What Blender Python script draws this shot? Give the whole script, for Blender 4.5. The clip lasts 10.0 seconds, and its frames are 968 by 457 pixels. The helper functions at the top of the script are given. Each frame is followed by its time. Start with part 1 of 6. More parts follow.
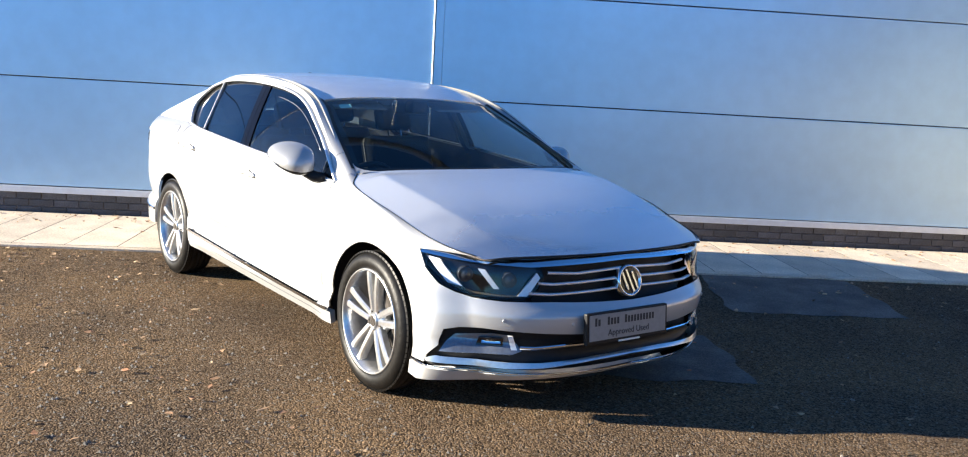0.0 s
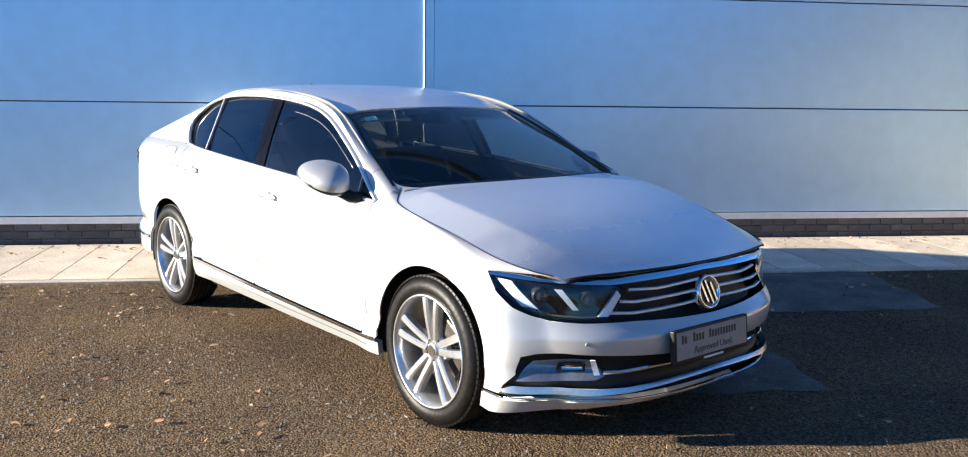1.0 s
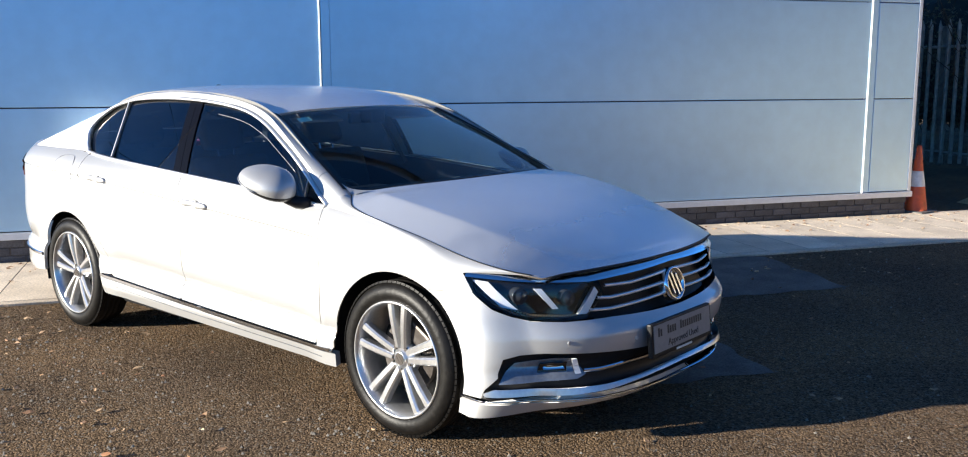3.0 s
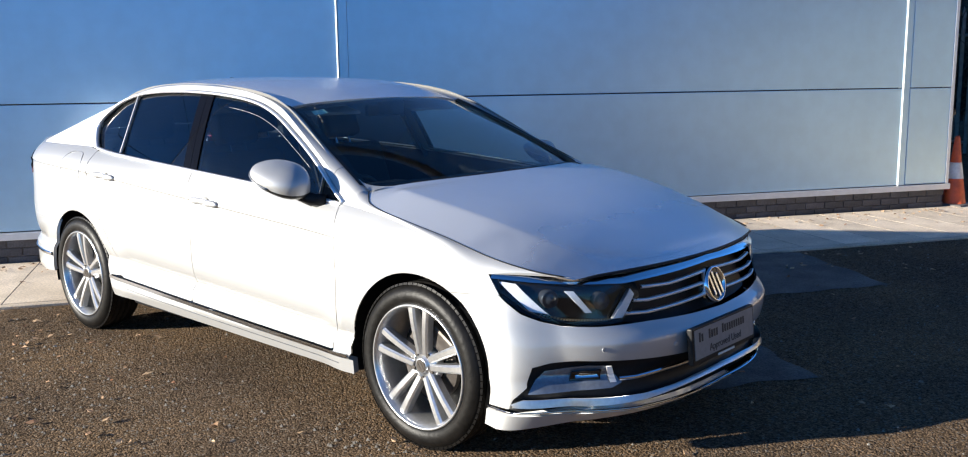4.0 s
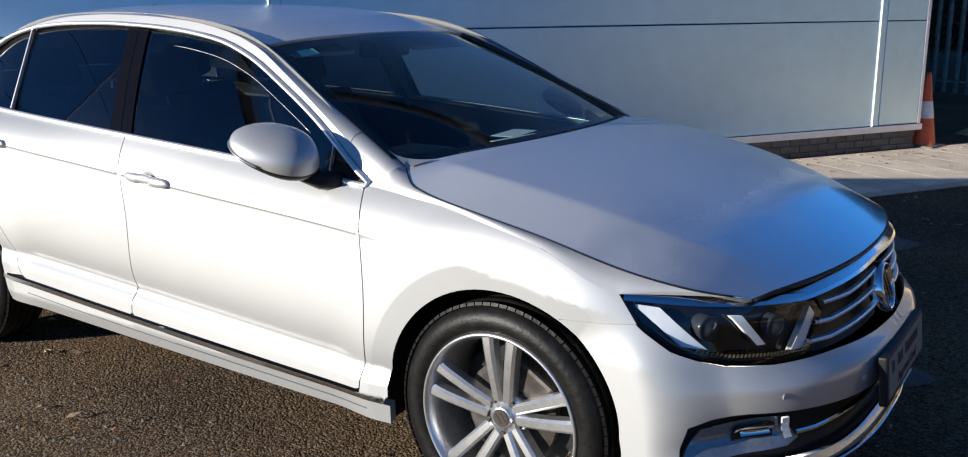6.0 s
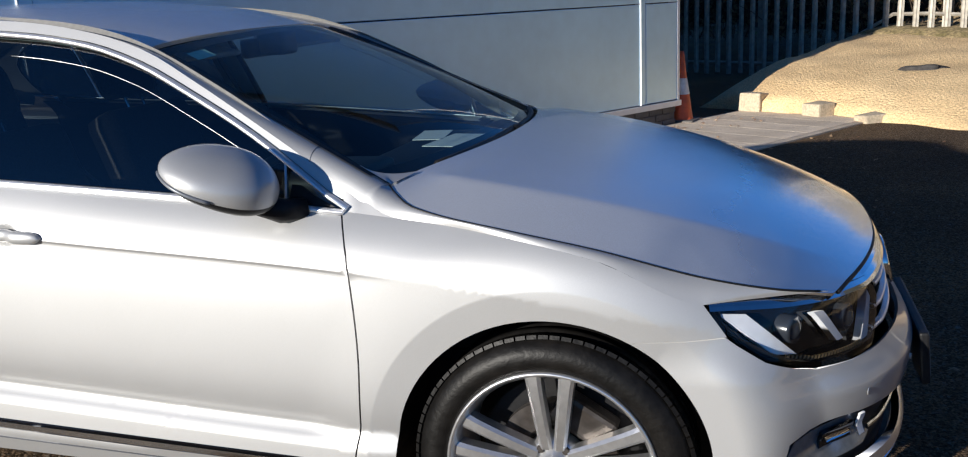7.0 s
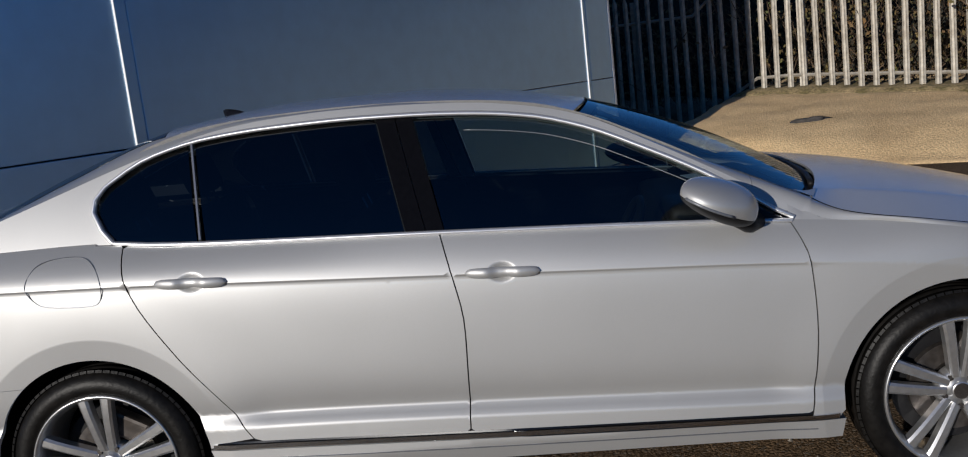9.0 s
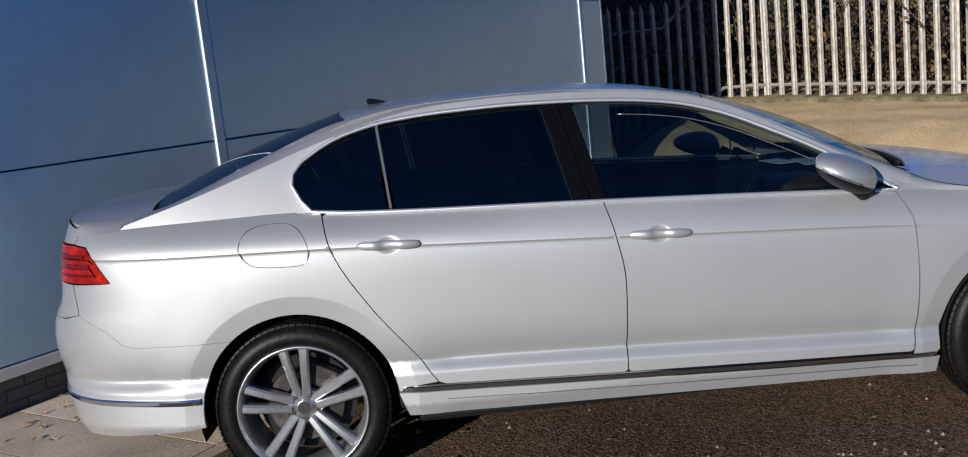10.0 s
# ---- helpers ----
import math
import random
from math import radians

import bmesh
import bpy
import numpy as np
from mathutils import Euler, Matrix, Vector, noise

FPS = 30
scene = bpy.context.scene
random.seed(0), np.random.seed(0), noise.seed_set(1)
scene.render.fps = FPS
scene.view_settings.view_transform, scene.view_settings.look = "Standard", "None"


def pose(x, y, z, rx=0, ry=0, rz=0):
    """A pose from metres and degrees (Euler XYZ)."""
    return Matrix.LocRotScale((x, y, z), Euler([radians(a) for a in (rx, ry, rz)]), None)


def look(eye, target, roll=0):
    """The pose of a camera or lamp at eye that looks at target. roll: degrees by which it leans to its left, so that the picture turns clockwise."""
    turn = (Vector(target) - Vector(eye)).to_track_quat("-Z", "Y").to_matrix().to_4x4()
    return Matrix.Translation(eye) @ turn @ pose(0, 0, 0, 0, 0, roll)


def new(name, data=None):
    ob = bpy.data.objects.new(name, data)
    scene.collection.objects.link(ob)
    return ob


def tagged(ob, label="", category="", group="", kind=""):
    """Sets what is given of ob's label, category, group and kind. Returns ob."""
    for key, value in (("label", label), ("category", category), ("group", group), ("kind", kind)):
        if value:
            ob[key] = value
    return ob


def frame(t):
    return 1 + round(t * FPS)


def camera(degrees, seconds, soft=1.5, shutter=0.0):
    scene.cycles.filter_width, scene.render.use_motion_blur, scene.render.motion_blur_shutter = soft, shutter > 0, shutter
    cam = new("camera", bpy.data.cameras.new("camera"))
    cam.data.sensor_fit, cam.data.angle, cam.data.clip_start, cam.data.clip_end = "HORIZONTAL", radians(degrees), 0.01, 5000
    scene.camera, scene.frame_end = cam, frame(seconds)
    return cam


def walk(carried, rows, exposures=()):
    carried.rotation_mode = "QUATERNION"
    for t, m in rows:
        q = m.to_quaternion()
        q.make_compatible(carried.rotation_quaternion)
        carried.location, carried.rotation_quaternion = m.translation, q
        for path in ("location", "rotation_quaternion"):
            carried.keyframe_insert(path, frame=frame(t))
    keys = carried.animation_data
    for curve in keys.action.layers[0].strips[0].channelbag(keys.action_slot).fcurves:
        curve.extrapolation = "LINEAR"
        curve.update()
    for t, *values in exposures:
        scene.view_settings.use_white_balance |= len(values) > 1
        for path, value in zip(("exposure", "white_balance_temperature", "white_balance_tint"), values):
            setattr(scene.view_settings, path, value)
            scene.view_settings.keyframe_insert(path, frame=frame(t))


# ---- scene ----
cam = camera(54.9, 10.0, soft=1.1)
PATH = [
    (0, (6.484, -3.024, 1.488), (4.908, -1.835, 1.168), 3.30),
    (0.5, (6.223, -3.176, 1.482), (4.677, -1.947, 1.165), 1.90),
    (1, (5.908, -3.221, 1.489), (4.403, -1.942, 1.175), 0.80),
    (1.5, (5.664, -3.376, 1.485), (4.319, -1.927, 1.181), 0.60),
    (2, (5.521, -3.484, 1.490), (4.226, -1.992, 1.182), 0.30),
    (3.5, (5.467, -3.480, 1.466), (4.187, -1.978, 1.143), -0.30),
    (4, (5.311, -3.308, 1.450), (3.998, -1.835, 1.124), -0.70),
    (4.5, (5.111, -3.185, 1.440), (3.773, -1.735, 1.115), -0.80),
    (5, (4.782, -3.077, 1.437), (3.450, -1.631, 1.070), -1.20),
    (5.2, (4.649, -3.046, 1.445), (3.340, -1.586, 1.053), -1.20),
    (6.5, (3.685, -2.778, 1.420), (2.831, -1.035, 0.936), -1.24),
    (7, (3.218, -2.783, 1.399), (2.670, -0.921, 0.918), -2.74),
    (7.5, (2.761, -2.851, 1.385), (2.379, -0.947, 0.906), -1.97),
    (8, (2.353, -3.116, 1.409), (2.059, -1.190, 0.954), -4.10),
    (8.5, (1.894, -3.419, 1.402), (1.643, -1.481, 0.974), -4.25),
    (9, (1.545, -3.748, 1.484), (1.407, -1.779, 1.155), -6.42),
    (9.5, (1.161, -3.946, 1.487), (1.107, -1.974, 1.160), -7.05),
    (10, (0.724, -4.264, 1.497), (0.738, -2.289, 1.177), -5.83),
]
walk(cam, [(t, look(eye, target, roll)) for t, eye, target, roll in PATH], exposures=[(0, 2.10, 6250, 7), (2, 1.66, 6000, 7), (3.5, 1.60, 5950, 7), (4.5, 1.36, 5850, 7), (6.5, 0.78, 5750, 8), (7.5, 0.40, 5750, 9), (8.5, -0.16, 5750, 10), (9, -0.30, 5700, 10), (9.5, -0.02, 5600, 10), (10, 0.08, 5550, 10)])

# ---- light ----
WALL_TURN = 57.8            # the wall's line, in degrees from the car's length
WALL = pose(-0.892, 1.866, 0, 0, 0, WALL_TURN)   # along the wall, into it, up
SUN_UP, SUN_WAY = 12.3, 58.4                     # the sun's height, and the way its light goes
world = bpy.data.worlds.new("sky")
scene.world = world
world.use_nodes = True
sky = world.node_tree.nodes.new("ShaderNodeTexSky")
sky.sky_type, sky.sun_disc = "NISHITA", False
sky.sun_elevation, sky.sun_rotation = radians(SUN_UP), radians(90 - SUN_WAY - 180)
sky.air_density, sky.dust_density, sky.ozone_density = 0.63, 0.03, 3.5
back = world.node_tree.nodes["Background"]
back.inputs["Strength"].default_value = 0.076
clear = world.node_tree.nodes.new("ShaderNodeMix")      # a deep blue winter sky
clear.data_type, clear.blend_type = "RGBA", "MULTIPLY"
clear.inputs[0].default_value, clear.inputs[7].default_value = 1.0, (0.48, 0.79, 1.0, 1)
world.node_tree.links.new(sky.outputs[0], clear.inputs[6])
world.node_tree.links.new(clear.outputs[2], back.inputs["Color"])
sun_data = bpy.data.lights.new("sun", "SUN")
sun_data.energy, sun_data.angle, sun_data.color = 5.0, radians(0.55), (1.0, 0.87, 0.70)
sun = new("sun", sun_data)
way = Vector((math.cos(radians(SUN_WAY)) * math.cos(radians(SUN_UP)), math.sin(radians(SUN_WAY)) * math.cos(radians(SUN_UP)), -math.sin(radians(SUN_UP))))
sun.matrix_world = look((-20, -30, 20), Vector((-20, -30, 20)) + way)


# ---- materials ----
def material(name, colour, rough=0.5, metal=0.0, grain=0.0, scale=40.0, blotch=0.0, blotch_scale=2.0, bump=0.0, bump_scale=80.0, coat=0.0, per_piece=0.0, second=None, spec=0.5):
    """A surface: its colour varied by fine grain and broad blotches, with fine relief; second: the colour of the blotches."""
    m = bpy.data.materials.new(name)
    m.use_nodes = True
    t = m.node_tree
    n, l = t.nodes, t.links
    b = n["Principled BSDF"]
    b.inputs["Roughness"].default_value = rough
    b.inputs["Metallic"].default_value = metal
    b.inputs["Coat Weight"].default_value = coat
    b.inputs["Coat Roughness"].default_value = 0.03
    b.inputs["Specular IOR Level"].default_value = spec
    place = n.new("ShaderNodeTexCoord").outputs["Object"]

    def rough_noise(size, detail=4.0):
        k = n.new("ShaderNodeTexNoise")
        k.inputs["Scale"].default_value, k.inputs["Detail"].default_value = size, detail
        l.new(place, k.inputs["Vector"])
        return k.outputs["Fac"]

    def ramp(fac, low, high, a=0.35, c=0.65):
        k = n.new("ShaderNodeMapRange")
        k.inputs["From Min"].default_value, k.inputs["From Max"].default_value = a, c
        k.inputs["To Min"].default_value, k.inputs["To Max"].default_value = low, high
        l.new(fac, k.inputs["Value"])
        return k.outputs["Result"]

    def mix(fac, a, c, kind="MIX"):
        k = n.new("ShaderNodeMix")
        k.data_type, k.blend_type = "RGBA", kind
        for value, socket in ((fac, k.inputs[0]), (a, k.inputs[6]), (c, k.inputs[7])):
            if isinstance(value, (int, float)):
                socket.default_value = value
            elif isinstance(value, tuple):
                socket.default_value = (*value, 1)
            else:
                l.new(value, socket)
        return k.outputs[2]

    tint = tuple(colour)
    if second or blotch:
        other = second if second else tuple(c * (1 - blotch) for c in colour)
        tint = mix(ramp(rough_noise(blotch_scale, 6), 0, 1), tint, tuple(other))
    if grain:
        g = ramp(rough_noise(scale, 3), 1 - grain, 1 + grain)
        comb = n.new("ShaderNodeCombineColor")
        for i in range(3):
            l.new(g, comb.inputs[i])
        tint = mix(1.0, tint, comb.outputs[0], "MULTIPLY")
    if per_piece:
        info = n.new("ShaderNodeObjectInfo")
        g = ramp(info.outputs["Random"], 1 - per_piece, 1 + per_piece, 0, 1)
        comb = n.new("ShaderNodeCombineColor")
        for i in range(3):
            l.new(g, comb.inputs[i])
        tint = mix(1.0, tint, comb.outputs[0], "MULTIPLY")
    if isinstance(tint, tuple):
        b.inputs["Base Color"].default_value = (*tint, 1)
    else:
        l.new(tint, b.inputs["Base Color"])
    if bump:
        k = n.new("ShaderNodeBump")
        k.inputs["Strength"].default_value, k.inputs["Distance"].default_value = min(1.0, bump), 0.01
        l.new(rough_noise(bump_scale, 5), k.inputs["Height"])
        l.new(k.outputs[0], b.inputs["Normal"])
    return m


def glass(name, tint, floor=0.08):
    """Tinted safety glass: lets tinted light through, mirrors by Fresnel."""
    m = bpy.data.materials.new(name)
    m.use_nodes = True
    n, l = m.node_tree.nodes, m.node_tree.links
    n.remove(n["Principled BSDF"])
    clear, shine, side_on, both = n.new("ShaderNodeBsdfTransparent"), n.new("ShaderNodeBsdfGlossy"), n.new("ShaderNodeLayerWeight"), n.new("ShaderNodeMixShader")
    power, gloss = n.new("ShaderNodeMath"), n.new("ShaderNodeMath")
    power.operation, gloss.operation = "POWER", "MULTIPLY_ADD"
    clear.inputs["Color"].default_value = (*tint, 1)
    shine.inputs["Roughness"].default_value = 0.01
    side_on.inputs["Blend"].default_value = 0.5
    power.inputs[1].default_value = 4.0
    gloss.inputs[1].default_value, gloss.inputs[2].default_value = 0.88, floor
    l.new(side_on.outputs["Facing"], power.inputs[0])
    l.new(power.outputs[0], gloss.inputs[0])
    l.new(gloss.outputs[0], both.inputs[0])
    l.new(clear.outputs[0], both.inputs[1])
    l.new(shine.outputs[0], both.inputs[2])
    l.new(both.outputs[0], n["Material Output"].inputs["Surface"])
    return m


def cladding_material():
    """Silver coated steel with shallow horizontal ribs."""
    m = material("silver_cladding", (0.48, 0.685, 0.88), 0.30, 0.46, grain=0.03, scale=6, blotch=0.06, blotch_scale=0.8)
    n, l = m.node_tree.nodes, m.node_tree.links
    b = n["Principled BSDF"]
    wave, place, k = n.new("ShaderNodeTexWave"), n.new("ShaderNodeTexCoord"), n.new("ShaderNodeBump")
    wave.bands_direction = "Z"
    wave.inputs["Scale"].default_value = 11.0
    wave.inputs["Distortion"].default_value = 0.15
    l.new(place.outputs["Object"], wave.inputs["Vector"])
    k.inputs["Strength"].default_value, k.inputs["Distance"].default_value = 0.008, 0.01
    l.new(wave.outputs["Fac"], k.inputs["Height"])
    l.new(k.outputs[0], b.inputs["Normal"])
    return m


def asphalt_material():
    """Worn tarmac: dark binder, paler stone chips, muddy patches."""
    m = material("asphalt", (0.116, 0.084, 0.057), 0.9, grain=0.45, scale=110, second=(0.190, 0.128, 0.074), blotch_scale=0.8, spec=0.02)
    n, l = m.node_tree.nodes, m.node_tree.links
    b = n["Principled BSDF"]
    place, chips, k = n.new("ShaderNodeTexCoord"), n.new("ShaderNodeTexVoronoi"), n.new("ShaderNodeBump")
    chips.inputs["Scale"].default_value = 100.0
    wobble, shove = n.new("ShaderNodeTexNoise"), n.new("ShaderNodeVectorMath")
    wobble.inputs["Scale"].default_value, wobble.inputs["Detail"].default_value = 45.0, 3.0
    l.new(place.outputs["Object"], wobble.inputs["Vector"])
    shove.operation = "MULTIPLY_ADD"
    shove.inputs[1].default_value = (0.02, 0.02, 0.02)
    l.new(wobble.outputs["Color"], shove.inputs[0])
    l.new(place.outputs["Object"], shove.inputs[2])
    l.new(shove.outputs[0], chips.inputs["Vector"])
    k.inputs["Strength"].default_value, k.inputs["Distance"].default_value = 1.0, 0.014
    grit, both = n.new("ShaderNodeTexNoise"), n.new("ShaderNodeMath")
    grit.inputs["Scale"].default_value, grit.inputs["Detail"].default_value, grit.inputs["Roughness"].default_value = 160.0, 6.0, 0.7
    l.new(place.outputs["Object"], grit.inputs["Vector"])
    both.operation = "MULTIPLY_ADD"
    both.inputs[1].default_value = -1.0
    l.new(chips.outputs["Distance"], both.inputs[0])
    soft = n.new("ShaderNodeMath")
    soft.operation = "MULTIPLY"
    soft.inputs[1].default_value = 0.5
    l.new(grit.outputs["Fac"], soft.inputs[0])
    l.new(soft.outputs[0], both.inputs[2])
    l.new(both.outputs[0], k.inputs["Height"])
    l.new(k.outputs[0], b.inputs["Normal"])
    old = b.inputs["Base Color"].links[0].from_socket
    sep, tone, comb, stones = n.new("ShaderNodeSeparateColor"), n.new("ShaderNodeMapRange"), n.new("ShaderNodeCombineColor"), n.new("ShaderNodeMix")
    l.new(chips.outputs["Color"], sep.inputs[0])
    tone.inputs["To Min"].default_value, tone.inputs["To Max"].default_value = 0.45, 1.55
    l.new(sep.outputs[0], tone.inputs["Value"])
    for i in range(3):
        l.new(tone.outputs[0], comb.inputs[i])
    stones.data_type, stones.blend_type = "RGBA", "MULTIPLY"
    stones.inputs[0].default_value = 1.0
    l.new(old, stones.inputs[6])
    l.new(comb.outputs[0], stones.inputs[7])
    pick, mixer = n.new("ShaderNodeMapRange"), n.new("ShaderNodeMix")
    pick.inputs["From Min"].default_value, pick.inputs["From Max"].default_value = 0.90, 0.94
    l.new(sep.outputs[1], pick.inputs["Value"])
    mixer.data_type = "RGBA"
    l.new(pick.outputs[0], mixer.inputs[0])
    l.new(stones.outputs[2], mixer.inputs[6])
    mixer.inputs[7].default_value = (0.20, 0.17, 0.135, 1)
    l.new(mixer.outputs[2], b.inputs["Base Color"])
    return m


def brick_material():
    return material("engineering_brick", (0.075, 0.075, 0.085), 0.55, grain=0.25, scale=60, second=(0.05, 0.045, 0.05), blotch_scale=6, bump=0.3, per_piece=0.3)


CLAD = cladding_material()
TRIM = material("pale_flashing", (0.66, 0.67, 0.69), 0.4, 0.3, grain=0.04, scale=20)
BEAD = material("white_bead", (0.88, 0.88, 0.88), 0.5, grain=0.03, scale=20)
SEAM = material("dark_seam", (0.02, 0.022, 0.03), 0.8, grain=0.1)
ASPHALT = asphalt_material()
BRICK = brick_material()
MORTAR = material("mortar", (0.09, 0.08, 0.075), 0.9, grain=0.2, scale=90)
SLAB = material("concrete_slab", (0.74, 0.62, 0.47), 0.85, grain=0.18, scale=70, second=(0.56, 0.46, 0.34), blotch_scale=3.0, bump=0.25, bump_scale=150, per_piece=0.16)
SAND = material("sandy_gravel", (0.76, 0.55, 0.29), 0.95, grain=0.22, scale=60, second=(0.60, 0.42, 0.215), blotch_scale=1.6, bump=1.0, bump_scale=38)
GALV = material("galvanised_steel", (0.46, 0.43, 0.37), 0.6, 0.35, grain=0.16, scale=14, second=(0.36, 0.32, 0.26), blotch_scale=5)
TWIG = material("dry_twigs", (0.09, 0.06, 0.036), 0.9, grain=0.4, scale=8)
# near-black: the branches' shade on each other is put into the colour
SHADED_THICKET = material("self_shaded_thicket", (0.024, 0.022, 0.017), 0.95, grain=0.5, scale=6, second=(0.02, 0.02, 0.012), blotch_scale=1.5, bump=1.0, bump_scale=5)
LEAF = material("scrub_leaves", (0.10, 0.105, 0.035), 0.7, grain=0.4, scale=6, second=(0.17, 0.10, 0.04), blotch_scale=4)
DEAD_LEAF = material("fallen_leaf", (0.26, 0.12, 0.055), 0.8, grain=0.35, scale=30, second=(0.46, 0.33, 0.19), blotch_scale=3.5)
CONE = material("orange_plastic", (0.62, 0.10, 0.025), 0.55, grain=0.12, scale=20, second=(0.45, 0.08, 0.03), blotch_scale=8)
SLEEVE = material("reflective_sleeve", (0.75, 0.75, 0.74), 0.35, grain=0.08, scale=30, second=(0.55, 0.53, 0.5), blotch_scale=10)
RUBBER_BASE = material("black_rubber_base", (0.12, 0.11, 0.10), 0.85, grain=0.2, scale=30)
DEBRIS = material("dark_sacking", (0.055, 0.05, 0.045), 0.9, grain=0.4, scale=20, bump=0.5)
STONE = material("pale_stone", (0.20, 0.18, 0.15), 0.9, grain=0.3, scale=30)
PATCH = material("worn_concrete_patch", (0.130, 0.118, 0.102), 0.9, grain=0.3, scale=90, second=(0.07, 0.063, 0.055), blotch_scale=3.5, bump=0.6, bump_scale=120)
BANK_SIDE = material("weathered_concrete", (0.48, 0.40, 0.28), 0.9, grain=0.2, scale=40, bump=0.5)
MOSS = material("mossy_soil", (0.16, 0.13, 0.05), 0.95, grain=0.4, scale=30, second=(0.36, 0.27, 0.14), blotch_scale=5, bump=0.8, bump_scale=30)


for node in SAND.node_tree.nodes:
    if node.bl_idname == "ShaderNodeBump":
        node.inputs["Distance"].default_value = 0.018


# ---- mesh helpers ----
def mesh_of(bm, name, mat, smooth=False):
    me = bpy.data.meshes.new(name)
    bm.to_mesh(me)
    bm.free()
    me.materials.append(mat)
    if smooth:
        me.shade_smooth()
    return me


def part(name, bm, mat, parent, label="", smooth=False):
    """One mesh object under a thing or a part."""
    me = bm if isinstance(bm, bpy.types.Mesh) else mesh_of(bm, name, mat, smooth)
    ob = new(name, me)
    ob.parent = parent
    if label:
        tagged(ob, label)
    return ob


def add_box(bm, lo, hi, bevel=0.0, m=None):
    """A box from corner lo to corner hi, with bevelled edges."""
    c = [(a + b) / 2 for a, b in zip(lo, hi)]
    s = [abs(b - a) for a, b in zip(lo, hi)]
    mat = Matrix.Translation(c) @ Matrix.Diagonal((*s, 1))
    if m is not None:
        mat = m @ mat
    made = bmesh.ops.create_cube(bm, size=1, matrix=mat)
    if bevel:
        edges = list({e for v in made["verts"] for e in v.link_edges})
        bmesh.ops.bevel(bm, geom=edges, offset=bevel, segments=2, affect="EDGES", profile=0.6)
    return bm


def box(lo, hi, bevel=0.0, m=None):
    return add_box(bmesh.new(), lo, hi, bevel, m)


def add_lathe(bm, rows, steps=32, m=None):
    """Turns rows of (radius, height) about z."""
    rings = []
    for r, h in rows:
        ring = []
        for i in range(steps):
            p = Vector((r * math.cos(2 * math.pi * i / steps), r * math.sin(2 * math.pi * i / steps), h))
            ring.append(bm.verts.new(m @ p if m is not None else p))
        rings.append(ring)
    for a, b in zip(rings, rings[1:]):
        for i in range(steps):
            bm.faces.new((a[i], a[(i + 1) % steps], b[(i + 1) % steps], b[i]))
    return rings


def add_tube(bm, points, radius, sides=8, flat=1.0, closed=False, up=(0, 0, 1)):
    """A rod along points; flat squeezes it across the up direction."""
    pts = [Vector(p) for p in points]
    rings = []
    for i, p in enumerate(pts):
        a = pts[(i - 1) % len(pts)] if closed or i else p
        b = pts[(i + 1) % len(pts)] if closed or i + 1 < len(pts) else p
        d = (b - a).normalized()
        x = d.cross(Vector(up))
        x = x.normalized() if x.length > 1e-6 else Vector((1, 0, 0))
        y = x.cross(d).normalized()
        r = radius[i] if isinstance(radius, (list, tuple)) else radius
        rings.append([bm.verts.new(p + x * (r * flat * math.cos(2 * math.pi * k / sides)) + y * (r * math.sin(2 * math.pi * k / sides))) for k in range(sides)])
    pairs = list(zip(rings, rings[1:])) + ([(rings[-1], rings[0])] if closed else [])
    for a, b in pairs:
        for k in range(sides):
            bm.faces.new((a[k], a[(k + 1) % sides], b[(k + 1) % sides], b[k]))
    if not closed:
        bm.faces.new(rings[0][::-1])
        bm.faces.new(rings[-1])
    return bm


def structure(name, bm, mat, label, category, m=None, smooth=False):
    ob = new(name, mesh_of(bm, name, mat, smooth))
    if m is not None:
        ob.matrix_world = m
    return tagged(ob, label, category, kind="structure")


def thing(name, label, category, m=None, group=""):
    ob = new(name)
    ob.empty_display_size = 0.2
    if m is not None:
        ob.matrix_world = m
    return tagged(ob, label, category, group)


# ---- ground ----
def build_ground():
    bm = bmesh.new()
    bmesh.ops.create_grid(bm, x_segments=60, y_segments=60, size=400)
    structure("ground", bm, ASPHALT, "dark worn asphalt yard with stone chips and muddy stains", "ground", pose(2, 2, 0))


def build_patches():
    """Two pale repair patches in the asphalt beside the car."""
    for x0, x1, y0, y1, lean in ((2.08, 3.30, -2.80, -1.58, 0.10), (0.62, 1.63, -4.32, -3.42, 0.02)):
        bm = bmesh.new()
        n = 14
        ring = [(x0 + (x1 - x0) * i / n, y0) for i in range(n)] + [(x1, y0 + (y1 - y0) * i / n) for i in range(n)] + [(x1 - (x1 - x0) * i / n, y1) for i in range(n)] + [(x0, y1 - (y1 - y0) * i / n) for i in range(n)]
        bm.faces.new([bm.verts.new((x + lean * (y - y0) + 0.07 * noise.noise((x * 4, y * 4, 1)), y + 0.07 * noise.noise((x * 4, y * 4, 4)), 0.004)) for x, y in ring])
        structure("pavement_patch", bm, PATCH, "pale worn concrete repair patch in the asphalt", "ground", WALL)


def bank_height(a):
    """The bank's height at a metres along the wall's line."""
    return float(np.interp(a, (7.63, 7.85, 8.0, 8.46, 8.95, 9.7, 10.6, 12.0, 14.0, 30), (0.13, 0.26, 0.34, 0.44, 0.51, 0.60, 0.67, 0.75, 0.9, 2.0)))


